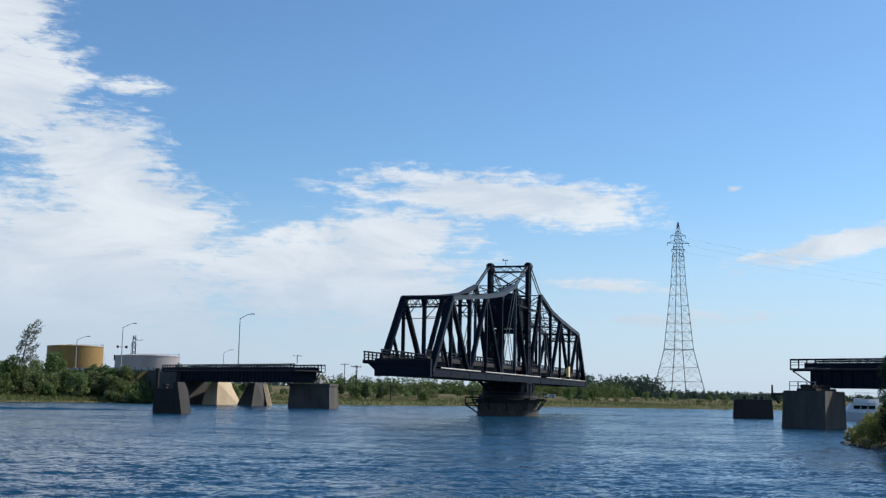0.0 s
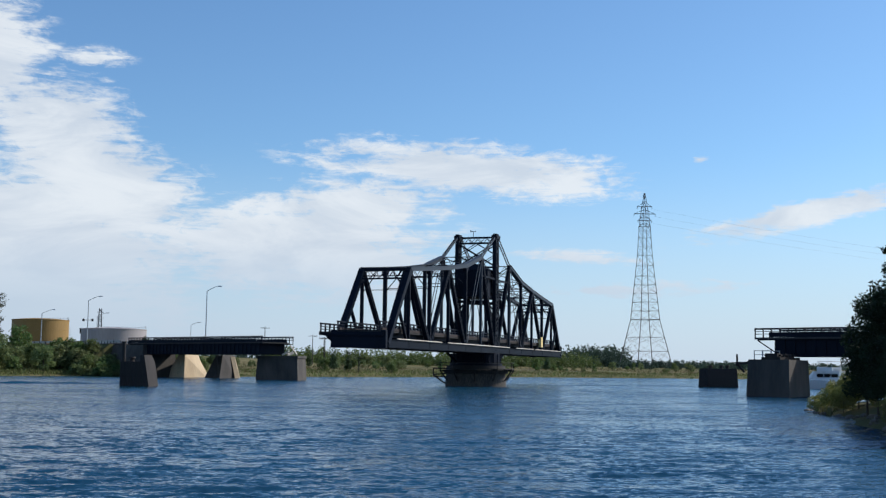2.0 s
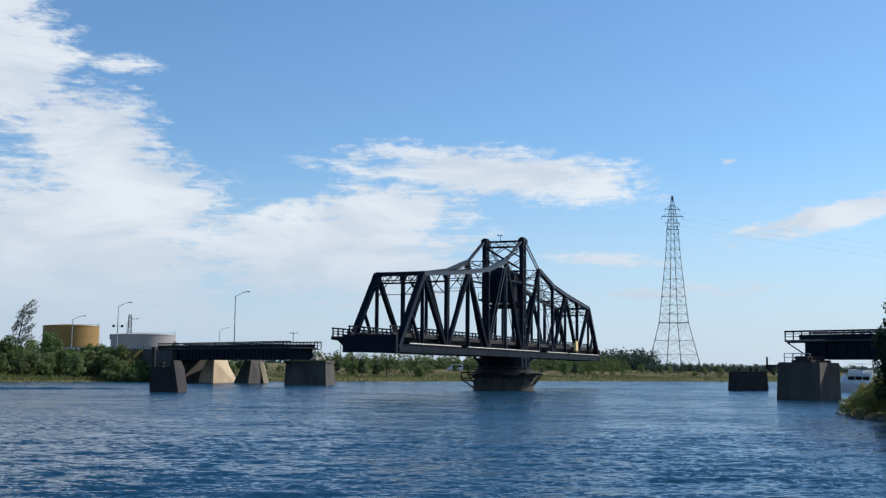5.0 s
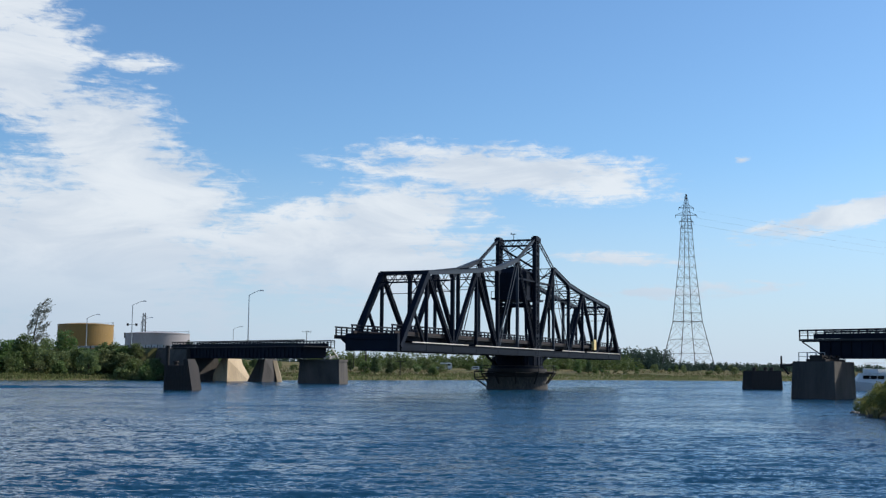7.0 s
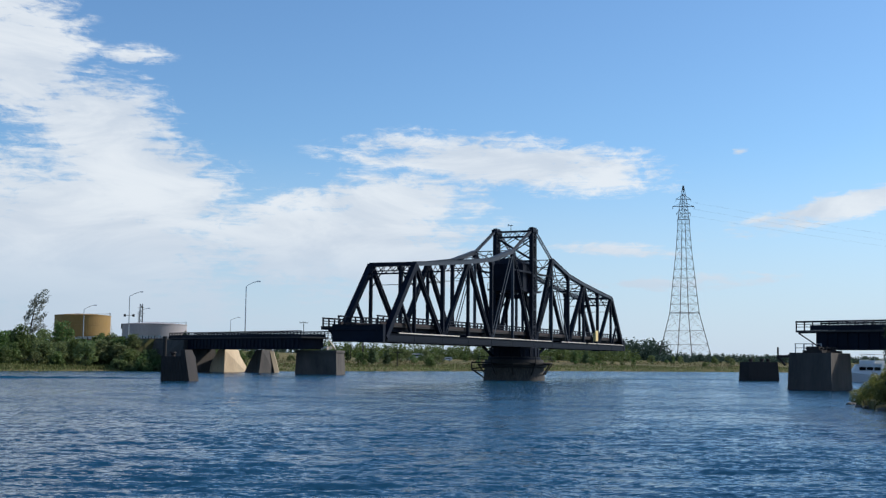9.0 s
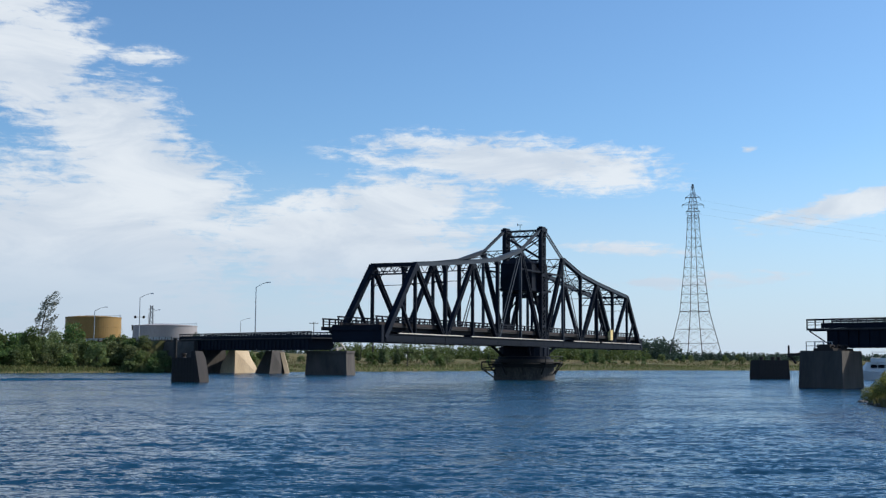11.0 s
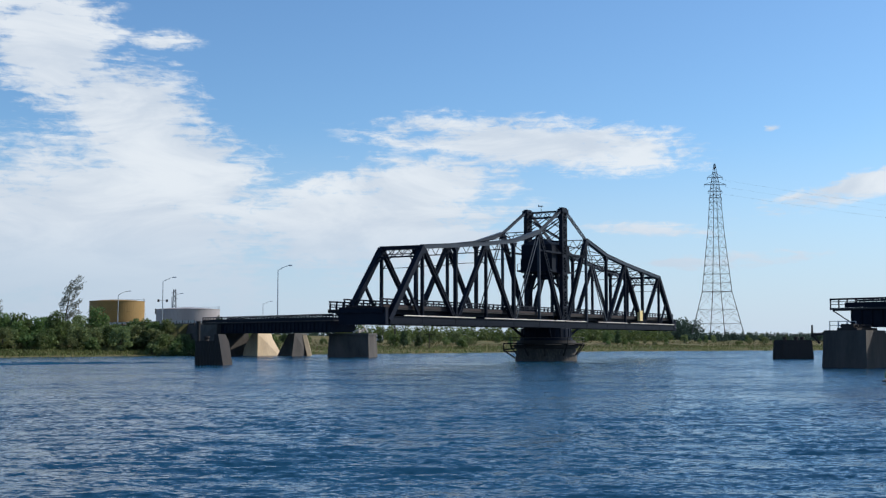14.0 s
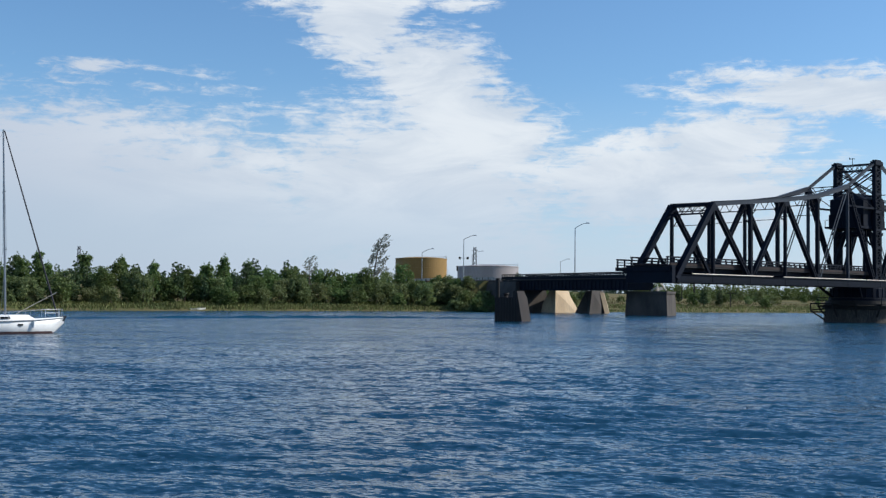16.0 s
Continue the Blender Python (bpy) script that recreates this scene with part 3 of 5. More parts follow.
        xb, zb = 47.2 + 8.8 * f, za + (LOWER - za) * f
        beam(bm, (h * 47.2, -HALF_W, za), (h * 47.2, HALF_W, za), 0.6, 0.45)
        beam(bm, (h * xb, -HALF_W, zb), (h * xb, HALF_W, zb), 0.2, 0.22)
        for k in range(10):
            ya, yb = -3.2 + k * 0.64, -3.2 + (k + 1) * 0.64
            p, q = ((h * 47.3, ya, za - 0.15), (h * xb, yb, zb)) if k % 2 else ((h * xb, ya, zb), (h * 47.3, yb, za - 0.15))
            beam(bm, p, q, 0.06, 0.12)
        f2 = 0.24
        for k in (-1, 1):
            beam(bm, (h * (47.2 + 8.8 * f2), k * (HALF_W - 0.2), za + (LOWER - za) * f2), (h * xb, k * (HALF_W - 1.3), zb), 0.14, 0.2)
        part("portal_frame", bm, STEEL, e)
    # floor system
    for x in [-v for v in PANELS[:0:-1]] + PANELS:
        bm = bmesh.new()
        box(bm, x - 0.2, x + 0.2, -HALF_W + 0.31, HALF_W - 0.31, 6.0, 7.3)
        part("floor_beam", bm, STEEL, e)
        bm = bmesh.new()
        prism(bm, [(x - 0.12, HALF_W + 0.31), (x + 0.12, HALF_W + 0.31), (x + 0.12, HALF_W + 0.5), (x - 0.12, HALF_W + 0.5)],
              [(x - 0.12, HALF_W + 0.31), (x + 0.12, HALF_W + 0.31), (x + 0.12, HALF_W + 2.0), (x - 0.12, HALF_W + 2.0)], 6.3, 7.62)
        part("walkway_bracket", bm, STEEL, e)
    for y in (-2.2, -0.75, 0.75, 2.2):
        bm = bmesh.new()
        box(bm, -56.6, 56.6, y - 0.16, y + 0.16, 7.3, 7.9)
        part("stringer", bm, STEEL, e)
    bm = bmesh.new()
    box(bm, -57.0, 57.0, -3.1, 3.1, 7.9, 8.1)
    part("deck", bm, ASPHALT, e, "dark worn road deck")
    bm = bmesh.new()
    box(bm, -57.4, 57.4, HALF_W + 0.35, HALF_W + 2.0, 7.64, 7.82)
    box(bm, -57.4, 57.4, HALF_W + 1.9, HALF_W + 2.05, 7.4, 7.9)
    part("walkway", bm, TIMBER, e)
    for h in (-1, 1):
        bm = bmesh.new()
        box(bm, h * 56.65 - 0.35, h * 56.65 + 0.35, -HALF_W - 0.3, HALF_W + 0.5, 5.75, 8.12)
        box(bm, h * 57.0 - 0.25, h * 57.0 + 0.25, -HALF_W, HALF_W + 1.9, 7.4, 7.88)
        part("end_girder", bm, STEEL, e)
    # railings: posts in a row, three rails
    rail_post = None
    for y in (-3.0, 3.0, HALF_W + 1.95):
        base = 8.1 if abs(y) < 3.2 else 7.82
        for z, t in ((base + 1.15, 0.2), (base + 0.75, 0.11), (base + 0.4, 0.11)):
            bm = bmesh.new()
            box(bm, -57.2, 57.2, y - t / 2, y + t / 2, z - t / 2, z + t / 2)
            part("rail", bm, STEEL, e)
        for i in range(76):
            m = pose(-57.0 + i * 114.0 / 75, y, base)
            if rail_post is None:
                bm = bmesh.new()
                box(bm, -0.09, 0.09, -0.08, 0.08, 0, 1.2)
                rail_post = part("rail_post", bm, STEEL, e)
                rail_post.matrix_basis = m
            else:
                same("rail_post", rail_post, e, m)
    for y in (-3.05, 3.05):
        bm = bmesh.new()
        box(bm, -56.5, 56.5, y - 0.1, y + 0.1, 8.104, 8.45)
        part("kerb_timber", bm, KERB, e)
    # pale pipe in lengths on the lower chord
    for a, b in ((-52.5, -32.5), (-29.5, -4.6), (-4.2, 9.0), (14.5, 29.0), (30.5, 55.5)):
        bm = bmesh.new()
        tube(bm, (a, -HALF_W - 0.35, 7.05), (b, -HALF_W - 0.35, 7.05), 0.075)
        part("pipe", bm, WHITE_PIPE, e, "pale conduit pipe along the lower chord")
    bm = bmesh.new()
    box(bm, 35.2, 36.7, -4.0, -3.45, 7.6, 9.7)
    bmesh.ops.bevel(bm, geom=bm.edges[:], offset=0.04, segments=1)
    part("control_box", bm, YELLOW, e, "pale yellow control cabinet at the railing")
    bm = bmesh.new()
    box(bm, 12.4, 14.2, 1.6, 2.7, 8.1, 10.2)
    part("switch_cabinet", bm, GALV, e, "small grey cabinet on the deck")
    # turntable: drum girder, rollers, rack
    bm = bmesh.new()
    lathe(bm, [(4.2, 4.1), (4.4, 4.1), (4.4, 5.7), (4.2, 5.8)], 40)
    for i in range(24):
        a = 2 * math.pi * i / 24
        beam(bm, (4.45 * math.cos(a), 4.45 * math.sin(a), 4.1), (4.45 * math.cos(a), 4.45 * math.sin(a), 5.75), 0.12, 0.12)
    part("turntable_drum", bm, STEEL, e)
    for s in (-1, 1):
        for t in (-1, 1):
            bm = bmesh.new()
            beam(bm, (s * 6.2, t * 3.5, 5.9), (s * 3.6, t * 2.6, 4.2), 0.3, 0.35)
            part("drum_brace", bm, STEEL, e)
    return e


bridge = swing_bridge()
bridge.matrix_world = pose(*PIVOT, 0, 0, 0, 90 - 16.77)


def pivot_pier():
    e = empty("pivot_pier", pose(*PIVOT, 0))
    tagged(e, "round stained concrete pivot pier, toned dark for shade, with dark timber walkway", "bridge pier")
    bm = bmesh.new()
    lathe(bm, [(5.55, -3.0), (5.5, 0.0), (5.3, 2.2), (5.35, 2.25)], 48)
    part("base", bm, PIER_DARK, e)
    bm = bmesh.new()
    lathe(bm, [(5.6, 2.25), (5.75, 2.3), (5.75, 2.9), (5.3, 2.95), (5.2, 3.6)], 48)
    part("ring_beam", bm, TIMBER, e)
    bm = bmesh.new()
    lathe(bm, [(4.7, 3.6), (4.7, 4.05), (4.5, 4.08)], 48)
    part("roller_track", bm, STEEL, e)
    for k, (ang, z) in enumerate(((200, 2.7), (232, 2.9), (265, 3.0), (300, 3.0), (335, 2.9), (5, 2.8))):
        a = radians(ang)
        bm = bmesh.new()
        c, s = math.cos(a), math.sin(a)
        beam(bm, (5.0 * c, 5.0 * s, z), (6.9 * c, 6.9 * s, z), 0.25, 0.25)
        beam(bm, (5.5 * c, 5.5 * s, 1.0), (6.8 * c, 6.8 * s, z), 0.2, 0.2)
        beam(bm, (6.8 * c, 6.8 * s, z), (6.8 * c, 6.8 * s, z + 1.2), 0.12, 0.12)
        part("walkway_bracket", bm, TIMBER, e)
    for rr, z, h in ((6.3, 3.08, 0.14), (6.8, 4.15, 0.09), (6.8, 3.65, 0.07)):
        bm = bmesh.new()
        pts = [(rr * math.cos(radians(a)), rr * math.sin(radians(a)), z) for a in range(195, 371, 8)]
        rings = []
        for x, y, zz in pts:
            u, w = Vector((x, y, 0)).normalized(), (0.5 if h > 0.1 else 0.04)
            rings.append([bm.verts.new(Vector((x, y, zz)) + u * (i * w) + Vector((0, 0, j * h / 2))) for i, j in ((-1, -1), (1, -1), (1, 1), (-1, 1))])
        for p, q in zip(rings, rings[1:]):
            for i in range(4):
                bm.faces.new((p[i], p[(i + 1) % 4], q[(i + 1) % 4], q[i]))
        bm.faces.new(rings[0][::-1])
        bm.faces.new(rings[-1])
        part("walkway_plank" if h > 0.1 else "walkway_rail", bm, TIMBER, e)
    bm = bmesh.new()
    for p, q in (((-5.4, -1.5, 0.4), (-7.6, -2.2, 1.9)), ((-7.6, -2.2, 1.9), (-7.6, -2.2, 3.2)), ((-5.4, -1.5, 2.2), (-7.6, -2.2, 2.0)), ((-7.5, -2.2, 1.7), (-5.2, -3.4, 1.7)), ((-7.5, -2.2, 3.1), (-5.2, -3.4, 3.1))):
        beam(bm, p, q, 0.22, 0.22)
    part("ladder_stage", bm, TIMBER, e)


pivot_pier()


# ---- fixed approaches, in line with the closed bridge ----
PHI = radians(45.7)
AX = Vector((math.cos(PHI), -math.sin(PHI), 0))
NV = Vector((math.sin(PHI), math.cos(PHI), 0))
END_R, END_L = Vector((50.0, 165.6, 0)), Vector((-31.1, 248.8, 0))


def frame_at(o, d):
    """A pose whose x runs along d and y to its left."""
    return Matrix.Translation(o) @ pose(0, 0, 0, 0, 0, math.degrees(math.atan2(d.y, d.x)))


def pier(name, label, low, high, top, mat, cap=0.0):
    """A battered pier between a ground outline and a top outline."""
    e = empty(name, pose(low[0][0], low[0][1], 0))
    tagged(e, label, "bridge pier", "approach piers")
    ox, oy = low[0]
    lo, hi = [(x - ox, y - oy) for x, y in low], [(x - ox, y - oy) for x, y in high]
    deep = [(l[0] + (l[0] - h[0]) * 0.4, l[1] + (l[1] - h[1]) * 0.4) for l, h in zip(lo, hi)]
    bm = bmesh.new()
    prism(bm, deep, hi, -2.0, top)
    bmesh.ops.bevel(bm, geom=bm.edges[:], offset=0.08, segments=2)
    part("shaft", bm, mat, e)
    if cap:
        cx, cy = sum(p[0] for p in hi) / len(hi), sum(p[1] for p in hi) / len(hi)
        big = [(cx + (x - cx) * 1.04, cy + (y - cy) * 1.08) for x, y in hi]
        bm = bmesh.new()
        prism(bm, big, big, top, top + cap)
        bmesh.ops.bevel(bm, geom=bm.edges[:], offset=0.06, segments=1)
        part("cap", bm, mat, e)
    return e


def approach(name, label, o, d, x0, x1, width, walk_side, girder0):
    """A girder span: x along d from x0 to x1; girders start at girder0."""
    e = empty(name, frame_at(o, d))
    tagged(e, label, "bridge span", "bridge approaches")
    hw = width / 2
    for y in (-hw, -hw / 3, hw / 3, hw):
        bm = bmesh.new()
        box(bm, girder0, x1, y - 0.04, y + 0.04, 5.5, 7.75)
        box(bm, girder0, x1, y - 0.28, y + 0.28, 5.42, 5.5)
        box(bm, girder0, x1, y - 0.28, y + 0.28, 7.75, 7.82)
        n = int((x1 - girder0) / 1.5)
        for i in range(n + 1):
            x = girder0 + 0.08 + i * 1.5
            box(bm, x - 0.05, x + 0.05, y - 0.2, y + 0.2, 5.5, 7.75)
        part("girder", bm, STEEL, e)
    for x in np.arange(girder0 + 0.6, x1, 6.0):
        bm = bmesh.new()
        for za, zb in ((5.7, 7.5), (7.5, 5.7)):
            for k in range(3):
                beam(bm, (x, -hw + k * width / 3 + 0.1, za), (x, -hw + (k + 1) * width / 3 - 0.1, zb), 0.1, 0.1)
        part("cross_frame", bm, STEEL, e)
    bm = bmesh.new()
    box(bm, x0, x1, -hw - 0.5, hw + 0.5, 7.82, 8.08)
    part("deck", bm, ASPHALT, e)
    wy = walk_side * (hw + 1.4)
    bm = bmesh.new()
    box(bm, x0, x1, min(walk_side * (hw + 0.5), wy), max(walk_side * (hw + 0.5), wy), 7.64, 7.8)
    part("walkway", bm, TIMBER, e)
    first = None
    for y in (-hw - 0.4, hw + 0.4, wy):
        for z, t in ((9.28, 0.24), (8.93, 0.08), (8.55, 0.08)):
            bm = bmesh.new()
            box(bm, x0, x1, y - t / 2, y + t / 2, z - t / 2, z + t / 2)
            part("rail", bm, STEEL, e)
        bm = bmesh.new()
        box(bm, x0 + 2.2, x1, y - 0.05, y + 0.05, 8.1, 8.8)
        part("parapet_plate", bm, STEEL, e)
        n = int((x1 - x0) / 1.25)
        for i in range(n + 1):
            m = pose(x0 + 0.06 + i * (x1 - x0 - 0.12) / n, y, 7.8)
            if first is None:
                bm = bmesh.new()
                box(bm, -0.07, 0.07, -0.07, 0.07, 0, 1.58)
                first = part("rail_post", bm, STEEL, e)
                first.matrix_basis = m
            else:
                same("rail_post", first, e, m)
    for y in (-hw, hw):
        bm = bmesh.new()
        beam(bm, (x0 + 0.2, y, 7.7), (girder0, y, 6.0), 0.14, 0.14)
        beam(bm, (x0 + 0.2, y, 7.75), (girder0 + 0.1, y, 7.75), 0.2, 0.16)
        part("end_bracket", bm, STEEL, e)
    bm = bmesh.new()
    box(bm, girder0 - 0.06, girder0 + 0.06, -hw, hw, 5.5, 7.8)
    part("end_diaphragm", bm, STEEL, e)
    return e


north_span = approach("north_approach_span", "dark plate girder approach span on concrete piers", END_L, -AX, -0.2, 54.0, 6.4, -1, 1.2)
approach("south_approach_span", "dark plate girder approach span beside cedars", END_R, AX, -0.3, 60.0, 6.4, 1, 2.6)
# sunlit steel bracing: its brightness is put into the pale colour
for a, b, w in (((0.4, -4.3, 7.5), (-1.3, -4.9, 5.5), 0.22), ((-0.2, -3.2, 5.5), (-0.2, -4.6, 5.9), 0.5), ((0.6, -2.4, 5.4), (-0.9, -3.0, 6.2), 0.3)):
    bm = bmesh.new()
    beam(bm, a, b, w, w)
    part("bearing_strut", bm, WHITE_PIPE, north_span, "bearing strut, sunlit brightness put into its pale colour")
pier("north_rest_pier", "grey concrete rest pier under the approach end", [(-26.2, 249.0), (-25.0, 256.0), (-33.0, 260.0), (-35.6, 252.0)],
     [(-26.4, 249.1), (-25.3, 255.9), (-33.0, 259.8), (-35.3, 252.1)], 4.75, CONCRETE_DARK, 0.5)
# shaft in the concrete whose colour holds the shade under the deck
pier("approach_pier", "buff concrete pier with a sunlit sloping flank", [(-46.7, 271.5), (-43.5, 280.0), (-45.5, 283.0), (-50.8, 275.0)],
     [(-46.2, 272.0), (-44.5, 279.0), (-45.5, 281.5), (-48.2, 275.0)], 5.4, CONCRETE_DARK)
# slab added in the brighter buff to carry the sunlight on the pier's flank
pier("pier_flank", "added flank slab, the sunlight on the pier put into its buff", [(-43.9, 276.6), (-42.9, 277.4), (-43.4, 281.0), (-44.4, 280.4)],
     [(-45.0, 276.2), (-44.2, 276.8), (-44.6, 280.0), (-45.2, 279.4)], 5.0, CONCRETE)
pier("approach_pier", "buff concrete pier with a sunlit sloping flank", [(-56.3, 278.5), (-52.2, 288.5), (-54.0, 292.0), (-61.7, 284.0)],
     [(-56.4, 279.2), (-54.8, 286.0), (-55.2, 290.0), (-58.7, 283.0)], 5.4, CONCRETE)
pier("south_rest_pier", "stained grey concrete rest pier, toned dark for the shade", [(47.65, 149.6), (53.0, 157.5), (53.5, 164.5), (44.1, 157.0)],
     [(47.75, 149.9), (52.75, 157.4), (53.3, 164.2), (44.45, 157.1)], 4.9, CONCRETE_DARK)


def pier_gear(o, d):
    e = empty("bridge_lock_gear", frame_at(o, d))
    tagged(e, "dark rusty locking gear on top of the pier", "machinery")
    bm = bmesh.new()
    box(bm, -1.6, 1.2, -3.0, 2.4, 4.9, 5.25)
    part("bed", bm, RUST, e)
    for y in (-2.2, -0.4, 1.4):
        bm = bmesh.new()
        box(bm, -1.2, 0.6, y - 0.5, y + 0.5, 5.25, 5.75)
        tube(bm, (-1.5, y, 5.5), (1.0, y, 5.5), 0.14, 0.14, 8)
        part("gear_case", bm, RUST, e)


pier_gear(Vector((49.0, 156.3, 0)), AX)


def abutment(name, label, o, d, length, width, top):
    e = empty(name, frame_at(o, d))
    tagged(e, label, "abutment")
    bm = bmesh.new()
    prism(bm, [(-0.8, -width / 2 - 0.8), (length, -width / 2 - 2.4), (length, width / 2 + 2.4), (-0.8, width / 2 + 0.8)],
          [(0, -width / 2), (length, -width / 2), (length, width / 2), (0, width / 2)], -2.0, top)
    part("wall", bm, CONCRETE_DARK, e)


abutment("abutment", "stained concrete abutment, the shade under the girders in its colour", END_L - AX * 46.0, -AX, 18.0, 8.6, 7.6)


def rest_stage(o, d):
    """Small steel stage with rails beside the south pier."""
    e = empty("pier_stage", frame_at(o, d))
    tagged(e, "small rusty steel stage with railing and lamp post", "platform")
    bm = bmesh.new()
    box(bm, -2.0, 1.6, -1.2, 1.2, 4.7, 4.95)
    box(bm, -1.8, 1.4, -1.0, -0.8, 3.9, 4.7)
    box(bm, -1.8, 1.4, 0.8, 1.0, 3.9, 4.7)
    part("platform", bm, RUST, e)
    for y in (-1.1, 1.1):
        bm = bmesh.new()
        for x in (-1.2, 0.1, 1.4):
            box(bm, x - 0.05, x + 0.05, y - 0.05, y + 0.05, 4.95, 6.2)
        for z in (5.6, 6.15):
            box(bm, -1.2, 1.4, y - 0.04, y + 0.04, z - 0.04, z + 0.04)
        part("railing", bm, GALV, e)
    bm = bmesh.new()
    beam(bm, (-1.9, 0, 4.5), (-4.6, 0, 4.4), 0.5, 0.35)
    beam(bm, (-4.4, 0, 4.3), (-3.4, 0, 3.2), 0.25, 0.25)
    tube(bm, (-4.5, 0, 4.0), (-4.5, 0, 5.7), 0.16, 0.12)
    part("gangway", bm, RUST, e)


rest_stage(Vector((47.3, 158.3, 0)), AX)


def dolphin(name, label, o, turn, lx, ly, h, batter, posts):
    """A crib of upright sheet piles filled with concrete, with bollards on top."""
    e = empty(name, pose(o[0], o[1], 0, 0, 0, turn))
    tagged(e, label, "mooring dolphin", "bridge dolphins")
    bm = bmesh.new()
    prism(bm, [(-lx / 2 - batter, -ly / 2 - batter), (lx / 2 + batter, -ly / 2 - batter), (lx / 2 + batter, ly / 2 + batter), (-lx / 2 - batter, ly / 2 + batter)],
          [(-lx / 2, -ly / 2), (lx / 2, -ly / 2), (lx / 2, ly / 2), (-lx / 2, ly / 2)], -3.0, h)
    bmesh.ops.bevel(bm, geom=bm.edges[:], offset=0.12, segments=2)
    part("core", bm, RUST, e)
    pile = None
    for side in range(4):
        n = int((lx if side % 2 == 0 else ly) / 0.55)
        for i in range(n):
            u = (i + 0.5) / n - 0.5
            x, y = ((u * lx, -ly / 2), (lx / 2, u * ly), (u * lx, ly / 2), (-lx / 2, u * ly))[side]
            m = pose(x, y, 0, 0, 0, side * 90) @ pose(0, -0.02, 0, math.degrees(math.atan2(-batter, h + 3.0)), 0, 0)
            if pile is None:
                bm = bmesh.new()
                prism(bm, [(-0.25, -batter * 0.45 - 0.06), (0.25, -batter * 0.45 - 0.06), (0.22, 0), (-0.22, 0)], [(-0.25, -batter * 0.45 - 0.06), (0.25, -batter * 0.45 - 0.06), (0.22, 0), (-0.22, 0)], -1.0, h - 0.25)
                pile = part("plank", bm, RUST, e)
                pile.matrix_basis = m
            else:
                same("plank", pile, e, m)
    for x, y, hh in posts:
        bm = bmesh.new()
        lathe(bm, [(0.42, h), (0.34, h + 0.1), (0.34, h + hh), (0.5, h + hh + 0.05), (0.45, h + hh + 0.25)], 14)
        b = part("bollard", bm, RUST, e)
        b.matrix_basis = pose(x, y, 0)


def north_dolphin(o, turn):
    """A plank-faced crib with a raised, sloping ice breaker wall on one side."""
    e = empty("north_dolphin", pose(o[0], o[1], 0, 0, 0, turn))
    tagged(e, "dark rusty timber crib dolphin with a tall fender pole", "mooring dolphin", "bridge dolphins")
    bm = bmesh.new()
    prism(bm, [(-1.95, -2.25), (2.75, -2.25), (2.75, 2.25), (-1.95, 2.25)], [(-1.85, -2.2), (1.75, -2.2), (1.75, 2.2), (-1.85, 2.2)], -2.0, 3.6)
    bmesh.ops.bevel(bm, geom=bm.edges[:], offset=0.08, segments=2)
    part("core", bm, RUST, e)
    bm = bmesh.new()
    prism(bm, [(0.95, -2.15), (1.72, -2.15), (1.72, 2.15), (0.95, 2.15)], [(1.0, -2.1), (1.55, -2.1), (1.55, 1.2), (1.0, 1.2)], 3.6, 4.55)
    part("breaker_wall", bm, RUST, e)
    rng = random.Random(8)
    first = None
    for i in range(8):
        m = pose(-1.66 + i * 0.44, -2.26 - rng.uniform(0, 0.04), 0, 0, 0, rng.uniform(-1.5, 1.5))
        if first is None:
            bm = bmesh.new()
            box(bm, -0.2, 0.2, -0.05, 0.06, -1.0, 3.45)
            first = part("plank", bm, TIMBER, e)
            first.matrix_basis = m
        else:
            same("plank", first, e, m)
    for x, y, hh in ((-0.6, -0.9, 0.4), (0.3, 0.9, 0.6)):
        bm = bmesh.new()
        lathe(bm, [(0.42, 3.6), (0.34, 3.7), (0.34, 3.6 + hh), (0.5, 3.65 + hh), (0.45, 3.85 + hh)], 14)
        part("bollard", bm, RUST, e).matrix_basis = pose(x, y, 0)
    bm = bmesh.new()
    tube(bm, (-1.6, -1.7, 0.0), (-1.6, -1.7, 6.3), 0.28, 0.26, 12)
    tube(bm, (-1.6, -1.7, 6.3), (-1.6, -1.7, 6.45), 0.32, 0.32, 12)
    part("fender_pole", bm, TIMBER, e)


north_dolphin((-41.17, 170.4), -5)
dolphin("south_dolphin", "dark rusty sheet-pile dolphin with bollards", (59.2, 230.5), 12, 6.1, 4.0, 3.7, 0.36, ((-2.2, -1.0, 0.35), (0.2, -1.0, 0.4), (2.4, 0.8, 0.4)))

# road bank behind the north abutment
bm = bmesh.new()
B0, B1 = END_L - AX * 60, END_L - AX * 420
for_low = [(B0 + NV * 17), (B1 + NV * 17), (B1 - NV * 17), (B0 - NV * 17)]
for_high = [(B0 + NV * 5.5), (B1 + NV * 5.5), (B1 - NV * 5.5), (B0 - NV * 5.5)]
prism(bm, [(p.x, p.y) for p in for_low], [(p.x, p.y) for p in for_high], -0.5, 7.85)
tagged(part("road_bank", bm, GRASS), "grassy embankment carrying the road to the bridge", "embankment", kind="structure")
bm = bmesh.new()
pa, pb = B0 + AX * 4.0, B1
prism(bm, [((p).x, (p).y) for p in (pa + NV * 4, pb + NV * 4, pb - NV * 4, pa - NV * 4)], [((p).x, (p).y) for p in (pa + NV * 3.9, pb + NV * 3.9, pb - NV * 3.9, pa - NV * 3.9)], 7.6, 8.0)
tagged(part("road", bm, ASPHALT), "grey asphalt road on the embankment", "road", kind="structure")


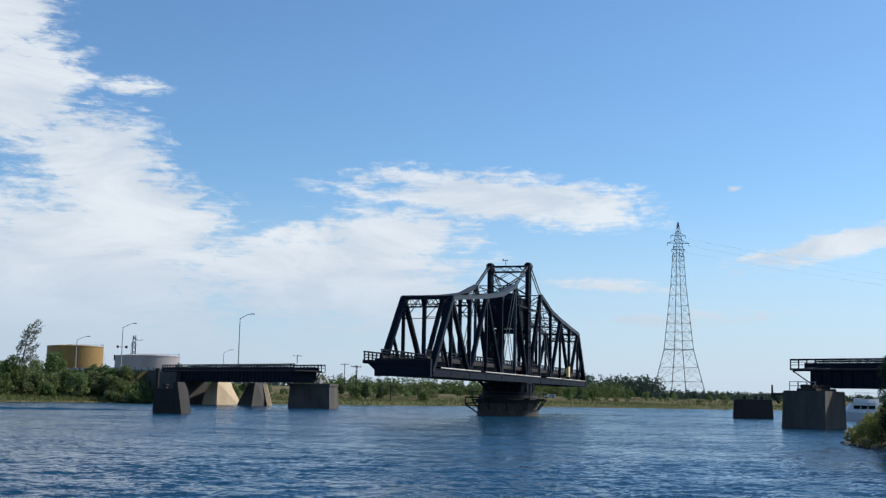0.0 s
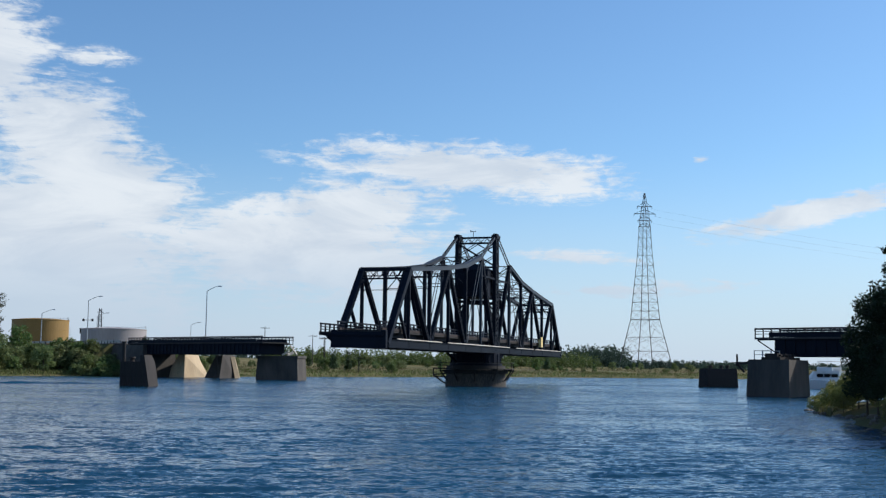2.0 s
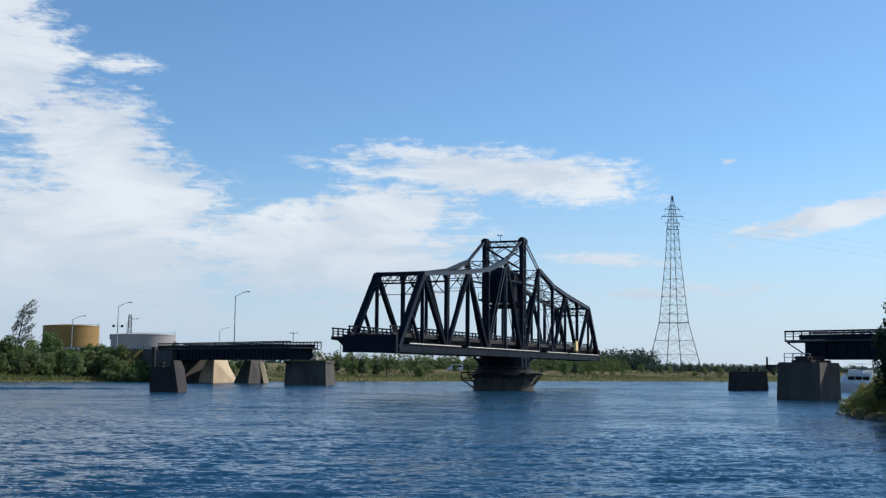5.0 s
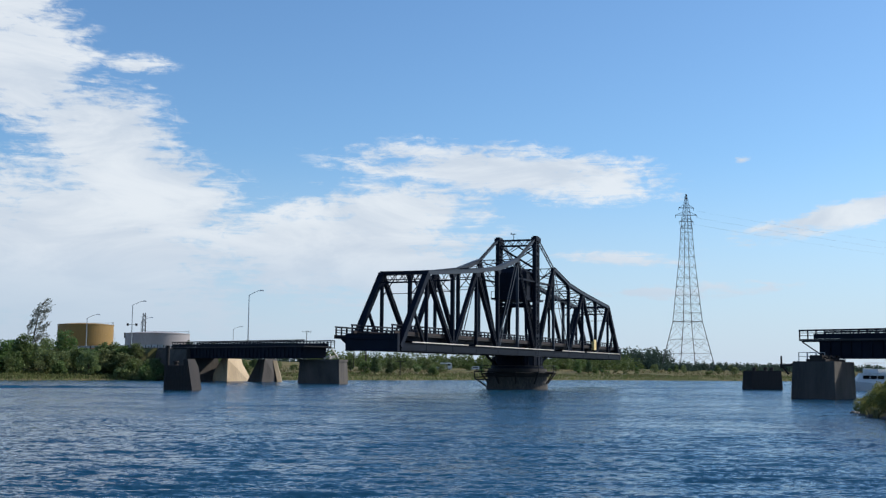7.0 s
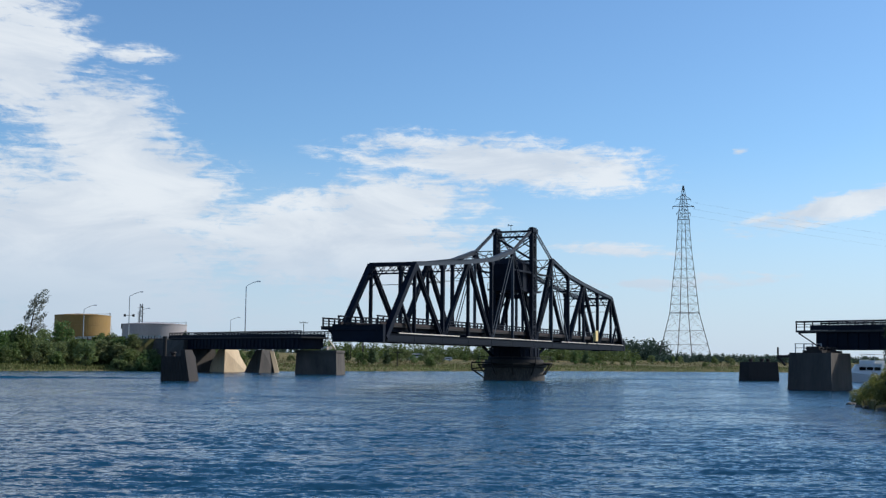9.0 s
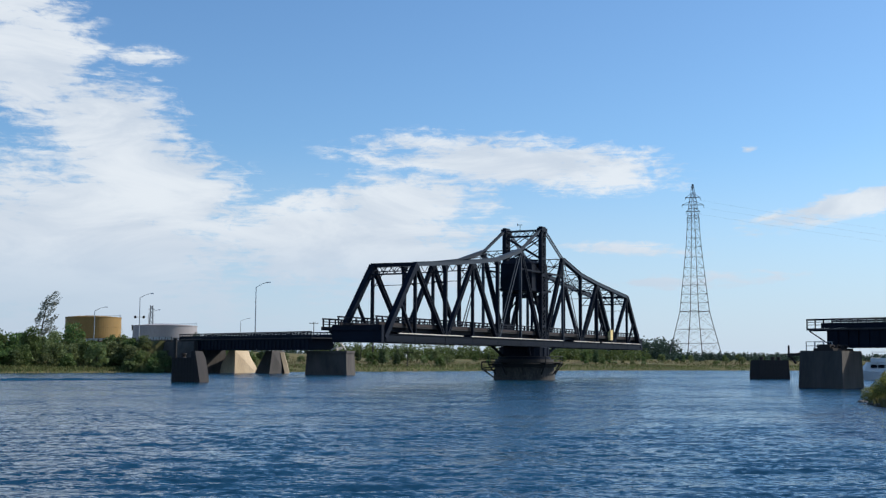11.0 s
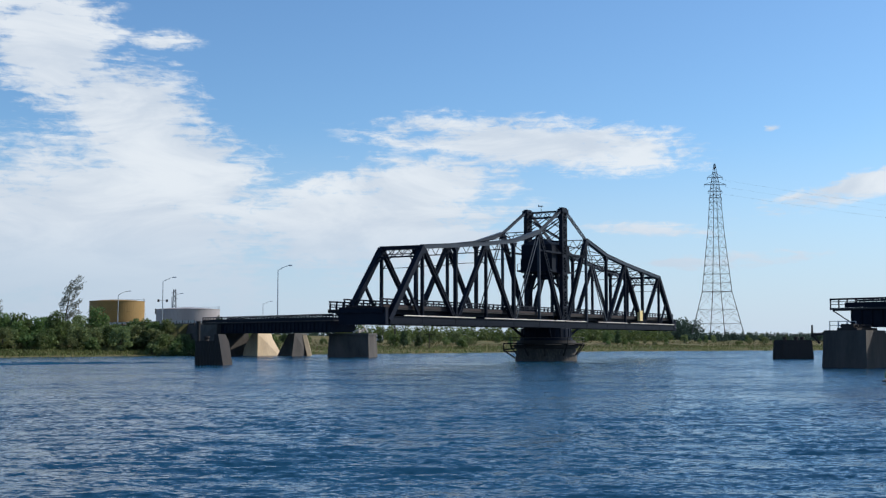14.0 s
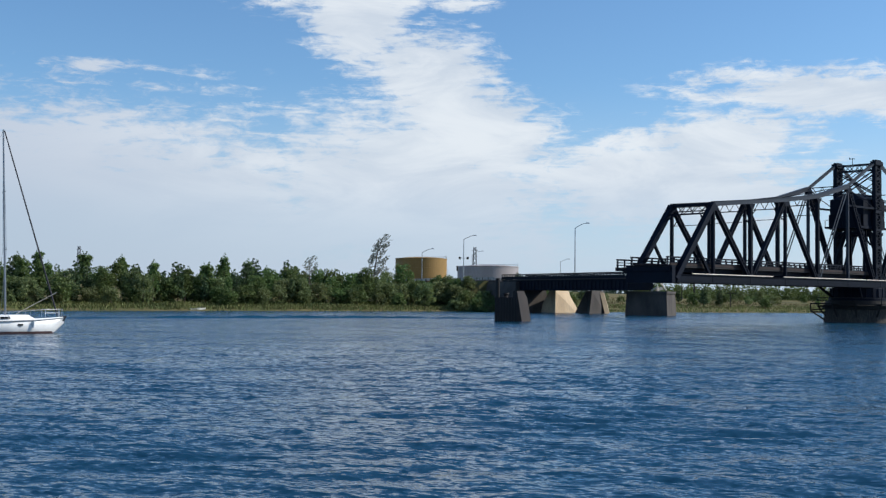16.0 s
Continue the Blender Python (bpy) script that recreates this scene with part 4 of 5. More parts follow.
def guard_rail(o, d, length):
    e = empty("guard_rail", frame_at(o, d))
    tagged(e, "galvanised guard rail along the embankment road", "guard rail", "guard rails")
    bm = bmesh.new()
    for z in (8.5, 8.68):
        box(bm, 0, length, -0.05, 0.05, z - 0.08, z + 0.08)
    part("beam", bm, GALV, e)
    first = None
    for i in range(int(length / 3)):
        m = pose(i * 3.0 + 0.1, 0.12, 7.4)
        if first is None:
            bm = bmesh.new()
            box(bm, -0.07, 0.07, -0.09, 0.06, 0, 1.3)
            first = part("post", bm, TIMBER, e)
            first.matrix_basis = m
        else:
            same("post", first, e, m)


guard_rail(END_L - AX * 56 - NV * 4.6, -AX, 90)
guard_rail(END_L - AX * 56 + NV * 4.6, -AX, 90)


def street_lamp(o, base, height, arm, turn, label, flood=0.0):
    e = empty("street_lamp", pose(o[0], o[1], base, 0, 0, turn))
    tagged(e, label, "street lamp", "road lamps")
    bm = bmesh.new()
    tube(bm, (0, 0, 0), (0, 0, height - 1.2), 0.16, 0.1, 8)
    part("pole", bm, GALV, e)
    bm = bmesh.new()
    pts = [(0, 0, height - 1.25), (arm * 0.3, 0, height - 0.78), (arm * 0.7, 0, height - 0.22), (arm, 0, height)]
    for p, q in zip(pts, pts[1:]):
        tube(bm, p, q, 0.08, 0.07, 6)
    bracket = part("arm", bm, GALV, e)
    bm = bmesh.new()
    prism(bm, [(arm - 0.1, -0.14), (arm + 0.9, -0.2), (arm + 0.9, 0.2), (arm - 0.1, 0.14)], [(arm, -0.1), (arm + 0.8, -0.12), (arm + 0.8, 0.12), (arm, 0.1)], height - 0.1, height + 0.16)
    part("lamp_head", bm, GALV, bracket)
    if flood:
        for k in (-1, 1):
            bm = bmesh.new()
            tube(bm, (0, 0, flood), (k * 1.0, 0, flood), 0.05, 0.05, 6)
            box(bm, k * 1.2 - 0.3, k * 1.2 + 0.3, -0.3, 0.3, flood - 0.35, flood + 0.35)
            part("floodlight", bm, RUST, e)


street_lamp((-51.8, 280.0), 7.8, 14.2, 2.6, 20, "tall grey street lamp on the approach")
street_lamp((-94.7, 331.0), 7.8, 14.2, 2.9, 20, "tall grey street lamp on the embankment", 7.4)
street_lamp((-117.8, 362.0), 7.8, 11.6, 3.0, 20, "tall grey street lamp before the ochre tank")
street_lamp((-116.8, 420.0), 6.0, 15.0, 3.2, 20, "far grey street lamp behind the white tank")
street_lamp((-98.9, 500.0), 7.0, 13.8, 3.2, 20, "far grey street lamp behind the approach")


def storage_tank(o, r, base, top, mat, label, rings):
    e = empty("storage_tank", pose(o[0], o[1], 0))
    tagged(e, label, "storage tank", "oil tanks")
    bm = bmesh.new()
    lathe(bm, [(r, base), (r, top)], 72)
    shell = part("shell", bm, mat, e, smooth_faces=False)
    bm = bmesh.new()
    lathe(bm, [(r + 0.12, top - 0.25), (r + 0.12, top + 0.04), (r * 0.6, top + 0.5), (0.3, top + 0.8)], 72)
    roof = part("roof", bm, mat, e)
    for z in rings:
        bm = bmesh.new()
        lathe(bm, [(r + 0.01, z - 0.06), (r + 0.06, z - 0.05), (r + 0.06, z + 0.05), (r + 0.01, z + 0.06)], 72)
        part("stiffening_ring", bm, mat, shell)
    bm = bmesh.new()
    n = 40
    pts = [((r - 0.2) * math.cos(2 * math.pi * i / n), (r - 0.2) * math.sin(2 * math.pi * i / n)) for i in range(n)]
    for i, (x, y) in enumerate(pts[:14]):
        tube(bm, (x, y, top), (x, y, top + 1.2), 0.05, 0.05, 5)
        x2, y2 = pts[(i + 1) % n]
        tube(bm, (x, y, top + 1.15), (x2, y2, top + 1.15), 0.05, 0.05, 5)
    part("roof_railing", bm, GALV, roof)
    bm = bmesh.new()
    for i in range(26):
        a = radians(-22 + i * 2.6)
        z = base + (top - base) * i / 26
        box(bm, (r + 0.5) * math.cos(a) - 0.35, (r + 0.5) * math.cos(a) + 0.35, (r + 0.5) * math.sin(a) - 0.35, (r + 0.5) * math.sin(a) + 0.35, z, z + 0.08)
    part("stair", bm, GALV, shell)


storage_tank((-156.6, 480), 11.2, 4.0, 20.2, OCHRE, "ochre yellow cylindrical oil tank behind the trees", (8, 12, 16))
storage_tank((-113.3, 430), 11.7, 3.6, 15.4, TANKWHITE, "low off-white cylindrical oil tank behind the embankment", (7, 11))


def tank_hatch(o, size, label):
    e = empty("tank_hatch", pose(*o, 0, 0, 15))
    tagged(e, label, "hatch", "tank fixtures")
    w, d, h = size
    bm = bmesh.new()
    box(bm, -w / 2, w / 2, -d / 2, d / 2, 0, h)
    bmesh.ops.bevel(bm, geom=bm.edges[:], offset=0.06, segments=1)
    part("housing", bm, RUST, e)
    bm = bmesh.new()
    box(bm, -w / 2 - 0.1, w / 2 + 0.1, -d / 2 - 0.1, d / 2 + 0.1, h, h + 0.12)
    part("lid", bm, RUST, e)


tank_hatch((-101.7, 428.4, 10.6), (1.6, 1.6, 1.7), "dark square hatch on the flank of the white tank")
tank_hatch((-124.3, 426.4, 13.6), (1.0, 1.0, 1.8), "dark box housing at the rim of the white tank")


def lattice_pylon(o, base, height, turn):
    e = empty("transmission_pylon", pose(o[0], o[1], base, 0, 0, turn))
    tagged(e, "very tall grey steel lattice river-crossing pylon", "pylon")
    prof = [(0, 13.3), (0.27, 7.2), (0.64, 3.75), (0.80, 2.8), (0.88, 2.1), (0.94, 1.2), (1.0, 0.3)]

    def rad(f):
        for (a, ra), (b, rb) in zip(prof, prof[1:]):
            if f <= b:
                return ra + (rb - ra) * (f - a) / (b - a)
        return prof[-1][1]

    def corner(k, f):
        a = radians(90 * k)
        return Vector((rad(f) * math.cos(a), rad(f) * math.sin(a), f * height))
    fs = [0, 0.09, 0.17, 0.27, 0.32, 0.37, 0.42, 0.47, 0.52, 0.58, 0.64, 0.69, 0.74, 0.78, 0.82, 0.86, 0.90, 0.95, 1.0]
    for k in range(4):
        bm = bmesh.new()
        rings = []
        for a in fs:
            t = (0.34 - 0.18 * a) / 2
            rings.append([bm.verts.new(corner(k, a) + Vector((i * t, j * t, 0))) for i, j in ((-1, -1), (1, -1), (1, 1), (-1, 1))])
        for p, q in zip(rings, rings[1:]):
            for i in range(4):
                bm.faces.new((p[i], p[(i + 1) % 4], q[(i + 1) % 4], q[i]))
        bm.faces.new(rings[0][::-1])
        bm.faces.new(rings[-1])
        part("leg", bm, PYLON, e)
        bm = bmesh.new()
        for i, (a, b) in enumerate(zip(fs, fs[1:])):
            t = 0.07
            p, q, r, s = corner(k, a), corner((k + 1) % 4, a), corner(k, b), corner((k + 1) % 4, b)
            beam(bm, r, s, t * (3.4 if abs(b - 0.27) < 0.01 else 1.6), t * (3.4 if abs(b - 0.27) < 0.01 else 1.6))
            beam(bm, p, s, t, t)
            beam(bm, q, r, t, t)
            if a < 0.27:
                m1 = (r + s) / 2
                beam(bm, (p + r) / 2, m1, t * 0.8, t * 0.8)
                beam(bm, (q + s) / 2, m1, t * 0.8, t * 0.8)
        part("bracing", bm, PYLON, e)
    for f, w in ((0.922, 3.6), (0.88, 5.2), (0.842, 3.3), (0.805, 3.0)):
        bm = bmesh.new()
        c = radians(-turn)
        d = Vector((math.cos(c), math.sin(c), 0))
        z = Vector((0, 0, f * height))
        beam(bm, z - d * w, z + d * w, 0.3, 0.3)
        for k in (-1, 1):
            beam(bm, z + d * (k * w), z + Vector((0, 0, 1.8)) + d * (k * 0.8), 0.16, 0.16)
        arm = part("cross_arm", bm, PYLON, e)
        for k in (-1, 1):
            bm = bmesh.new()
            tube(bm, z + d * (k * w), z + d * (k * w) - Vector((0, 0, 1.3)), 0.12, 0.12, 6)
            part("insulator", bm, PYLON, arm)
    return e


lattice_pylon((108.5, 560), 4.2, 84.8, -26.5)
for dz, dx in ((0.88, 5.2), (0.842, 3.3), (0.922, 3.6)):
    bm = bmesh.new()
    p0, p1 = Vector((108.5 + dx, 560, 4.2 + dz * 84.8 - 1.3)), Vector((900, 640, 60))
    pts = [p0.lerp(p1, i / 30) - Vector((0, 0, 26 * 4 * (i / 30) * (1 - i / 30))) for i in range(31)]
    for a, b in zip(pts, pts[1:]):
        tube(bm, a, b, 0.016, 0.016, 5)
    tagged(part("power_cable", bm, PYLON), "thin sagging power cable from the pylon", "cable", "power cables")


def small_mast(o, base, h, w, label, arms=(0.92, 0.8)):
    e = empty("lattice_mast", pose(o[0], o[1], base, 0, 0, 20))
    tagged(e, label, "pylon", "far pylons")
    for x in (-1, 1):
        for y in (-1, 1):
            bm = bmesh.new()
            beam(bm, (x * w, y * w, 0), (x * w * 0.45, y * w * 0.45, h), 0.3, 0.3)
            part("leg", bm, PYLON, e)
    bm = bmesh.new()
    n = 10
    for i in range(n):
        a, b = i / n, (i + 1) / n
        ra, rb = w * (1 - 0.55 * a), w * (1 - 0.55 * b)
        for s in (-1, 1):
            beam(bm, (-ra, s * ra, a * h), (rb, s * rb, b * h), 0.16, 0.16)
            beam(bm, (ra, s * ra, a * h), (-rb, s * rb, b * h), 0.16, 0.16)
    for f in arms:
        beam(bm, (-w * 1.25, 0, h * f), (w * 1.25, 0, h * f), 0.25, 0.25)
    part("bracing", bm, PYLON, e)


small_mast((-193, 700), ground_at(-193, 700) - 0.3, 29, 1.5, "far small lattice mast behind the tanks")
small_mast((-617.7, 900), ground_at(-617.7, 900) - 0.3, 40, 1.9, "far grey lattice pylon above the tree line")


def utility_pole(o, base, h, label):
    e = empty("utility_pole", pose(o[0], o[1], base, 0, 0, 15))
    tagged(e, label, "utility pole", "wooden poles")
    bm = bmesh.new()
    tube(bm, (0, 0, 0), (0, 0, h), 0.17, 0.12, 8)
    stem = part("pole", bm, TIMBER, e)
    bm = bmesh.new()
    beam(bm, (-1.6, 0, h - 0.5), (1.6, 0, h - 0.5), 0.14, 0.16)
    for x in (-1.5, -0.6, 0.6, 1.5):
        tube(bm, (x, 0, h - 0.4), (x, 0, h - 0.1), 0.07, 0.07, 6)
    part("crossarm", bm, TIMBER, stem)


for x, y, h in ((-56.4, 420, 13.3), (-31.0, 372, 10.5), (-33.0, 400, 10.8), (-18.7, 352, 5.0), (-41, 440, 11.5)):
    utility_pole((x, y), ground_at(x, y) - 0.2, h, "weathered wooden utility pole on the far shore")


# ---- plants ----
def leaf_cloud(rng, centres, radii, count, size, flat=0.8, wind=None):
    """Quads scattered through lobes, denser towards their skins."""
    centres, radii = np.array(centres), np.array(radii)
    w = radii.prod(1) ** (2 / 3)
    which = rng.choice(len(centres), count, p=w / w.sum())
    d = rng.normal(size=(count, 3))
    d /= np.linalg.norm(d, axis=1, keepdims=True)
    r = rng.uniform(0.35, 1.0, (count, 1)) ** 0.5
    p = centres[which] + d * r * radii[which] + rng.normal(scale=size * 0.5, size=(count, 3))
    if wind is not None:
        p += rng.uniform(-1.6, 1.6, (count, 1)) * np.array(wind)
    a = rng.normal(size=(count, 3)) * (1.0 if wind is None else 0.3) + (0 if wind is None else np.array(wind))
    a[:, 2] *= flat
    a /= np.linalg.norm(a, axis=1, keepdims=True)
    b = np.cross(a, rng.normal(size=(count, 3)))
    b /= np.linalg.norm(b, axis=1, keepdims=True)
    s = size * rng.uniform(0.6, 1.3, (count, 1))
    k = 0.55 if wind is None else 0.3
    v = np.stack([p - a * s, p + b * s * k, p + a * s, p - b * s * k], 1).reshape(-1, 3)
    f = np.arange(count * 4).reshape(-1, 4)
    return v, f


def limbs(bm, rng, height, trunk_r, n, reach, start, lean=0.0):
    top = Vector((lean * height * 0.2, 0, height * 0.9))
    pts = [Vector((0, 0, -0.3)), Vector((lean * height * 0.04, 0.05 * trunk_r, height * 0.35)), Vector((lean * height * 0.1, -trunk_r * 0.2, height * 0.65)), top]
    rs = [trunk_r * 1.25, trunk_r * 0.75, trunk_r * 0.45, trunk_r * 0.12]
    for a, b, ra, rb in zip(pts, pts[1:], rs, rs[1:]):
        tube(bm, a, b, ra, rb, 7)
    tips = []
    for i in range(n):
        f = start + (0.95 - start) * i / max(1, n - 1)
        a = i * 2.4 + rng.uniform(-0.4, 0.4)
        o = Vector((lean * height * 0.2 * f, 0, height * 0.9 * f))
        ln = reach * (1.0 - 0.55 * f) * rng.uniform(0.7, 1.15)
        t = o + Vector((math.cos(a) * ln, math.sin(a) * ln, ln * rng.uniform(0.25, 0.8)))
        tube(bm, o, t, trunk_r * 0.3 * (1.1 - f), 0.015, 5)
        tips.append(t)
    return tips


def make_tree(name, label, category, group, seed, height, reach, leaves, size, leafmat, shape="round", lean=0.0):
    rng = np.random.RandomState(seed)
    e = empty(name)
    tagged(e, label, category, group)
    bm = bmesh.new()
    n = {"round": 24, "poplar": 26, "conifer": 30, "bush": 18, "wispy": 20}[shape]
    tips = limbs(bm, rng, height, height * (0.014 if shape != "bush" else 0.02), n, reach, 0.25 if shape not in ("bush", "conifer") else 0.08, lean)
    part("trunk", bm, BARK, e)
    cs, rs = [], []
    for t in tips:
        f = t.z / height
        if shape == "conifer":
            k = reach * (1.02 - 0.9 * min(1, f)) * rng.uniform(0.35, 0.6)
            cs.append((t.x * 0.7, t.y * 0.7, t.z * 0.98))
            rs.append((k, k, k * rng.uniform(0.55, 0.9)))
        elif shape == "wispy":
            k = reach * rng.uniform(0.10, 0.2)
            cs.append(tuple(t))
            rs.append((k * 1.6, k * 1.2, k * 0.7))
        else:
            k = reach * rng.uniform(0.20, 0.40) * (1.0 if shape != "poplar" else 0.85)
            cs.append((t.x, t.y, t.z))
            rs.append((k, k, k * rng.uniform(0.7, 1.1)))
    if shape in ("round", "bush", "poplar"):
        for _ in range(4):
            z = rng.uniform(0.3 if shape != "bush" else 0.15, 0.8) * height
            cs.append((rng.uniform(-0.3, 0.3) * reach, rng.uniform(-0.3, 0.3) * reach, z))
            rs.append((reach * 0.34, reach * 0.34, height * 0.13))
        cs.append((lean * height * 0.2, 0, height * 0.93))
        rs.append((reach * 0.16, reach * 0.16, height * 0.10))
    if shape == "wispy":
        v, f = leaf_cloud(rng, cs, rs, leaves, size, wind=Vector((0.62, 0.0, 0.78)))
    else:
        v, f = leaf_cloud(rng, cs, rs, leaves, size)
    v[:, 2] = np.maximum(v[:, 2], 0.05)
    part("crown", (v.tolist(), f.tolist()), leafmat, e)
    return e


PROTO = [
    make_tree("poplar_tree", "leafy green poplar on the far shore", "tree", "shore trees", 11, 11.5, 2.0, 1250, 0.33, LEAF, "poplar"),
    make_tree("poplar_tree", "leafy green poplar on the far shore", "tree", "shore trees", 12, 9.0, 3.0, 1250, 0.35, LEAF, "round"),
    make_tree("shrub_tree", "spreading pale green willow bush", "tree", "shore trees", 13, 6.5, 3.4, 1250, 0.33, LEAF_PALE, "bush"),
    make_tree("spruce_tree", "dark green spruce among the shore trees", "tree", "shore trees", 14, 11.0, 2.1, 1400, 0.31, LEAF_SPRUCE, "conifer"),
    make_tree("shrub_tree", "rounded dark green shore bush", "tree", "shore trees", 15, 5.0, 2.8, 1200, 0.32, LEAF, "bush"),
    make_tree("willow_bush", "low yellow-green willow bush by the water", "bush", "shore bushes", 16, 3.2, 2.4, 900, 0.28, LEAF_PALE, "bush"),
]
PLACED = set()


def scatter(points, kinds, weights, rng, lo, hi, level=ground_at):
    for x, y in points:
        k = rng.choice(kinds, p=weights)
        s = rng.uniform(lo, hi)
        m = pose(x, y, level(x, y) - 0.05, 0, 0, rng.uniform(0, 360))
        used = PROTO[k]
        if k not in PLACED:
            PLACED.add(k)
            used.scale = (s, s, s)
            used.matrix_basis = m @ Matrix.Diagonal((s, s, s, 1))
        else:
            c = copy_thing(used, m)
            c.scale = (s * rng.uniform(0.85, 1.15), s * rng.uniform(0.85, 1.15), s * rng.uniform(0.85, 1.15))


def along(poly, spacing, rng, near, far, lo_i, hi_i):
    """Points inland of a stretch of shoreline."""
    pts = []
    for (x0, y0), (x1, y1) in zip(poly[lo_i:hi_i], poly[lo_i + 1:hi_i + 1]):
        ln = math.hypot(x1 - x0, y1 - y0)
        nx, ny = -(y1 - y0) / ln, (x1 - x0) / ln
        for i in range(max(1, int(ln / spacing))):
            t, d = rng.uniform(0, 1), rng.uniform(near, far)
            x, y = x0 + (x1 - x0) * t + nx * d, y0 + (y1 - y0) * t + ny * d
            pts.append((x, y))
    return pts


def clear_of_road(pts):
    keep = []
    for x, y in pts:
        v = Vector((x, y, 0)) - END_L
        if abs(v.dot(NV)) < 9.5 and v.dot(AX) < 5:
            continue
        if math.hypot(x + 156.6, y - 480) < 15 or math.hypot(x + 113.3, y - 430) < 15:
            continue
        keep.append((x, y))
    return keep


rs1 = np.random.RandomState(21)
# dense young woods on the north shore
scatter(clear_of_road(along(SHORE, 1.7, rs1, 11, 34, 3, 5)), [0, 1, 2, 3, 4], [0.42, 0.12, 0.04, 0.38, 0.04], rs1, 0.6, 0.9)
scatter(clear_of_road(along(SHORE, 3.0, rs1, 30, 62, 3, 6)), [0, 1, 3], [0.5, 0.10, 0.40], rs1, 0.6, 0.92)
scatter(clear_of_road(along(SHORE, 4.5, rs1, 12, 50, 2, 3)), [0, 1, 3], [0.45, 0.3, 0.25], rs1, 0.7, 0.95)
scatter(clear_of_road(along(SHORE, 2.4, rs1, 14, 40, 5, 8)), [1, 2, 3, 4], [0.25, 0.40, 0.1, 0.25], rs1, 0.7, 1.0)
scatter(clear_of_road(along(SHORE, 2.2, rs1, 9, 22, 2, 8)), [1, 2, 4, 5], [0.2, 0.3, 0.3, 0.2], rs1, 0.6, 0.95)
scatter(clear_of_road(along(SHORE, 3.2, rs1, 7, 17, 3, 8)), [2, 4, 5], [0.25, 0.35, 0.40], rs1, 0.5, 0.9)
# scattered shrubs on the meadow behind the bridge
scatter(clear_of_road(along(SHORE, 2.6, rs1, 30, 80, 8, 12)), [1, 2, 3, 4, 5], [0.1, 0.25, 0.1, 0.25, 0.3], rs1, 0.35, 0.65)
scatter(clear_of_road(along(SHORE, 4.5, rs1, 25, 110, 11, 14)), [1, 2, 3, 4, 5], [0.15, 0.2, 0.2, 0.25, 0.2], rs1, 0.28, 0.55)
scatter([(-26.0, 346), (-21.5, 348)], [3], [1.0], rs1, 0.64, 0.72)
scatter([(-29, 352), (-9, 362)], [4], [1.0], rs1, 0.6, 0.8)
bank = []
for _ in range(46):
    p = END_L - AX * rs1.uniform(52, 130) - NV * rs1.uniform(8.5, 17)
    bank.append((p.x, p.y))
for _ in range(34):
    p = END_L - AX * rs1.uniform(47, 84) - NV * rs1.uniform(7.0, 14)
    bank.append((p.x, p.y))


def bank_level(x, y):
    """Height of the ground or of the road embankment's side slope."""
    v = Vector((x, y, 0)) - END_L
    slope = 7.85 * (17 - abs(v.dot(NV))) / 11.5 - 0.3 if v.dot(AX) < -60 else -1.0
    return max(ground_at(x, y), min(7.5, slope))


scatter(bank, [2, 4, 5], [0.25, 0.30, 0.45], rs1, 0.45, 0.75, bank_level)
foot = [END_L - AX * a - NV * b for a, b in ((57.5, 6.5), (57.0, 8.8), (57.5, 11.0), (56.0, 13.5), (64.0, 11.5))]
scatter([(p.x, p.y) for p in foot], [2, 4], [0.5, 0.5], rs1, 0.65, 0.8, bank_level)
scatter([(-64, 292), (-70, 288), (-76, 287), (-82, 290), (-60, 300)], [2, 4], [0.5, 0.5], rs1, 0.5, 0.75)

# tall sparse silvery tree that leans in the wind
wisp = make_tree("silver_poplar", "tall sparse silvery poplar leaning in the wind", "tree", "", 31, 18.5, 3.3, 1300, 0.40, LEAF_SILVER, "wispy", 0.8)
wisp.matrix_world = pose(-123.2, 330, 4.6, 0, 0, 10)
wisp2 = make_tree("silver_poplar", "smaller sparse silvery poplar above the bushes", "tree", "", 33, 12.0, 2.4, 420, 0.38, LEAF_SILVER, "wispy", 0.2)
wisp2.matrix_world = pose(-131.0, 300, 3.0, 0, 0, 0)


def far_woods(name, label, seed, path, depth, low, high, count, size, mat):
    """A distant belt of crowns: trunks and leaf masses in one mesh."""
    rng = np.random.RandomState(seed)
    cs, rs, vs, fs = [], [], [], []
    for _ in range(count):
        i = rng.randint(len(path) - 1)
        (x0, y0), (x1, y1) = path[i], path[i + 1]
        t = rng.uniform()
        x, y = x0 + (x1 - x0) * t, y0 + (y1 - y0) * t + rng.uniform(0, depth)
        h = rng.uniform(low, high)
        g = ground_at(x, y)
        for k in range(4):
            r = h * rng.uniform(0.2, 0.32) * (1.25 - 0.25 * k)
            cs.append((x + rng.normal() * r * 0.5, y + rng.normal() * r * 0.5, g + h * (0.12 + 0.24 * k)))
            rs.append((r, r, h * 0.2))
    v, f = leaf_cloud(rng, cs, rs, count * 60, size)
    tagged(part(name, (v.tolist(), f.tolist()), mat), label, "woods", kind="stuff")


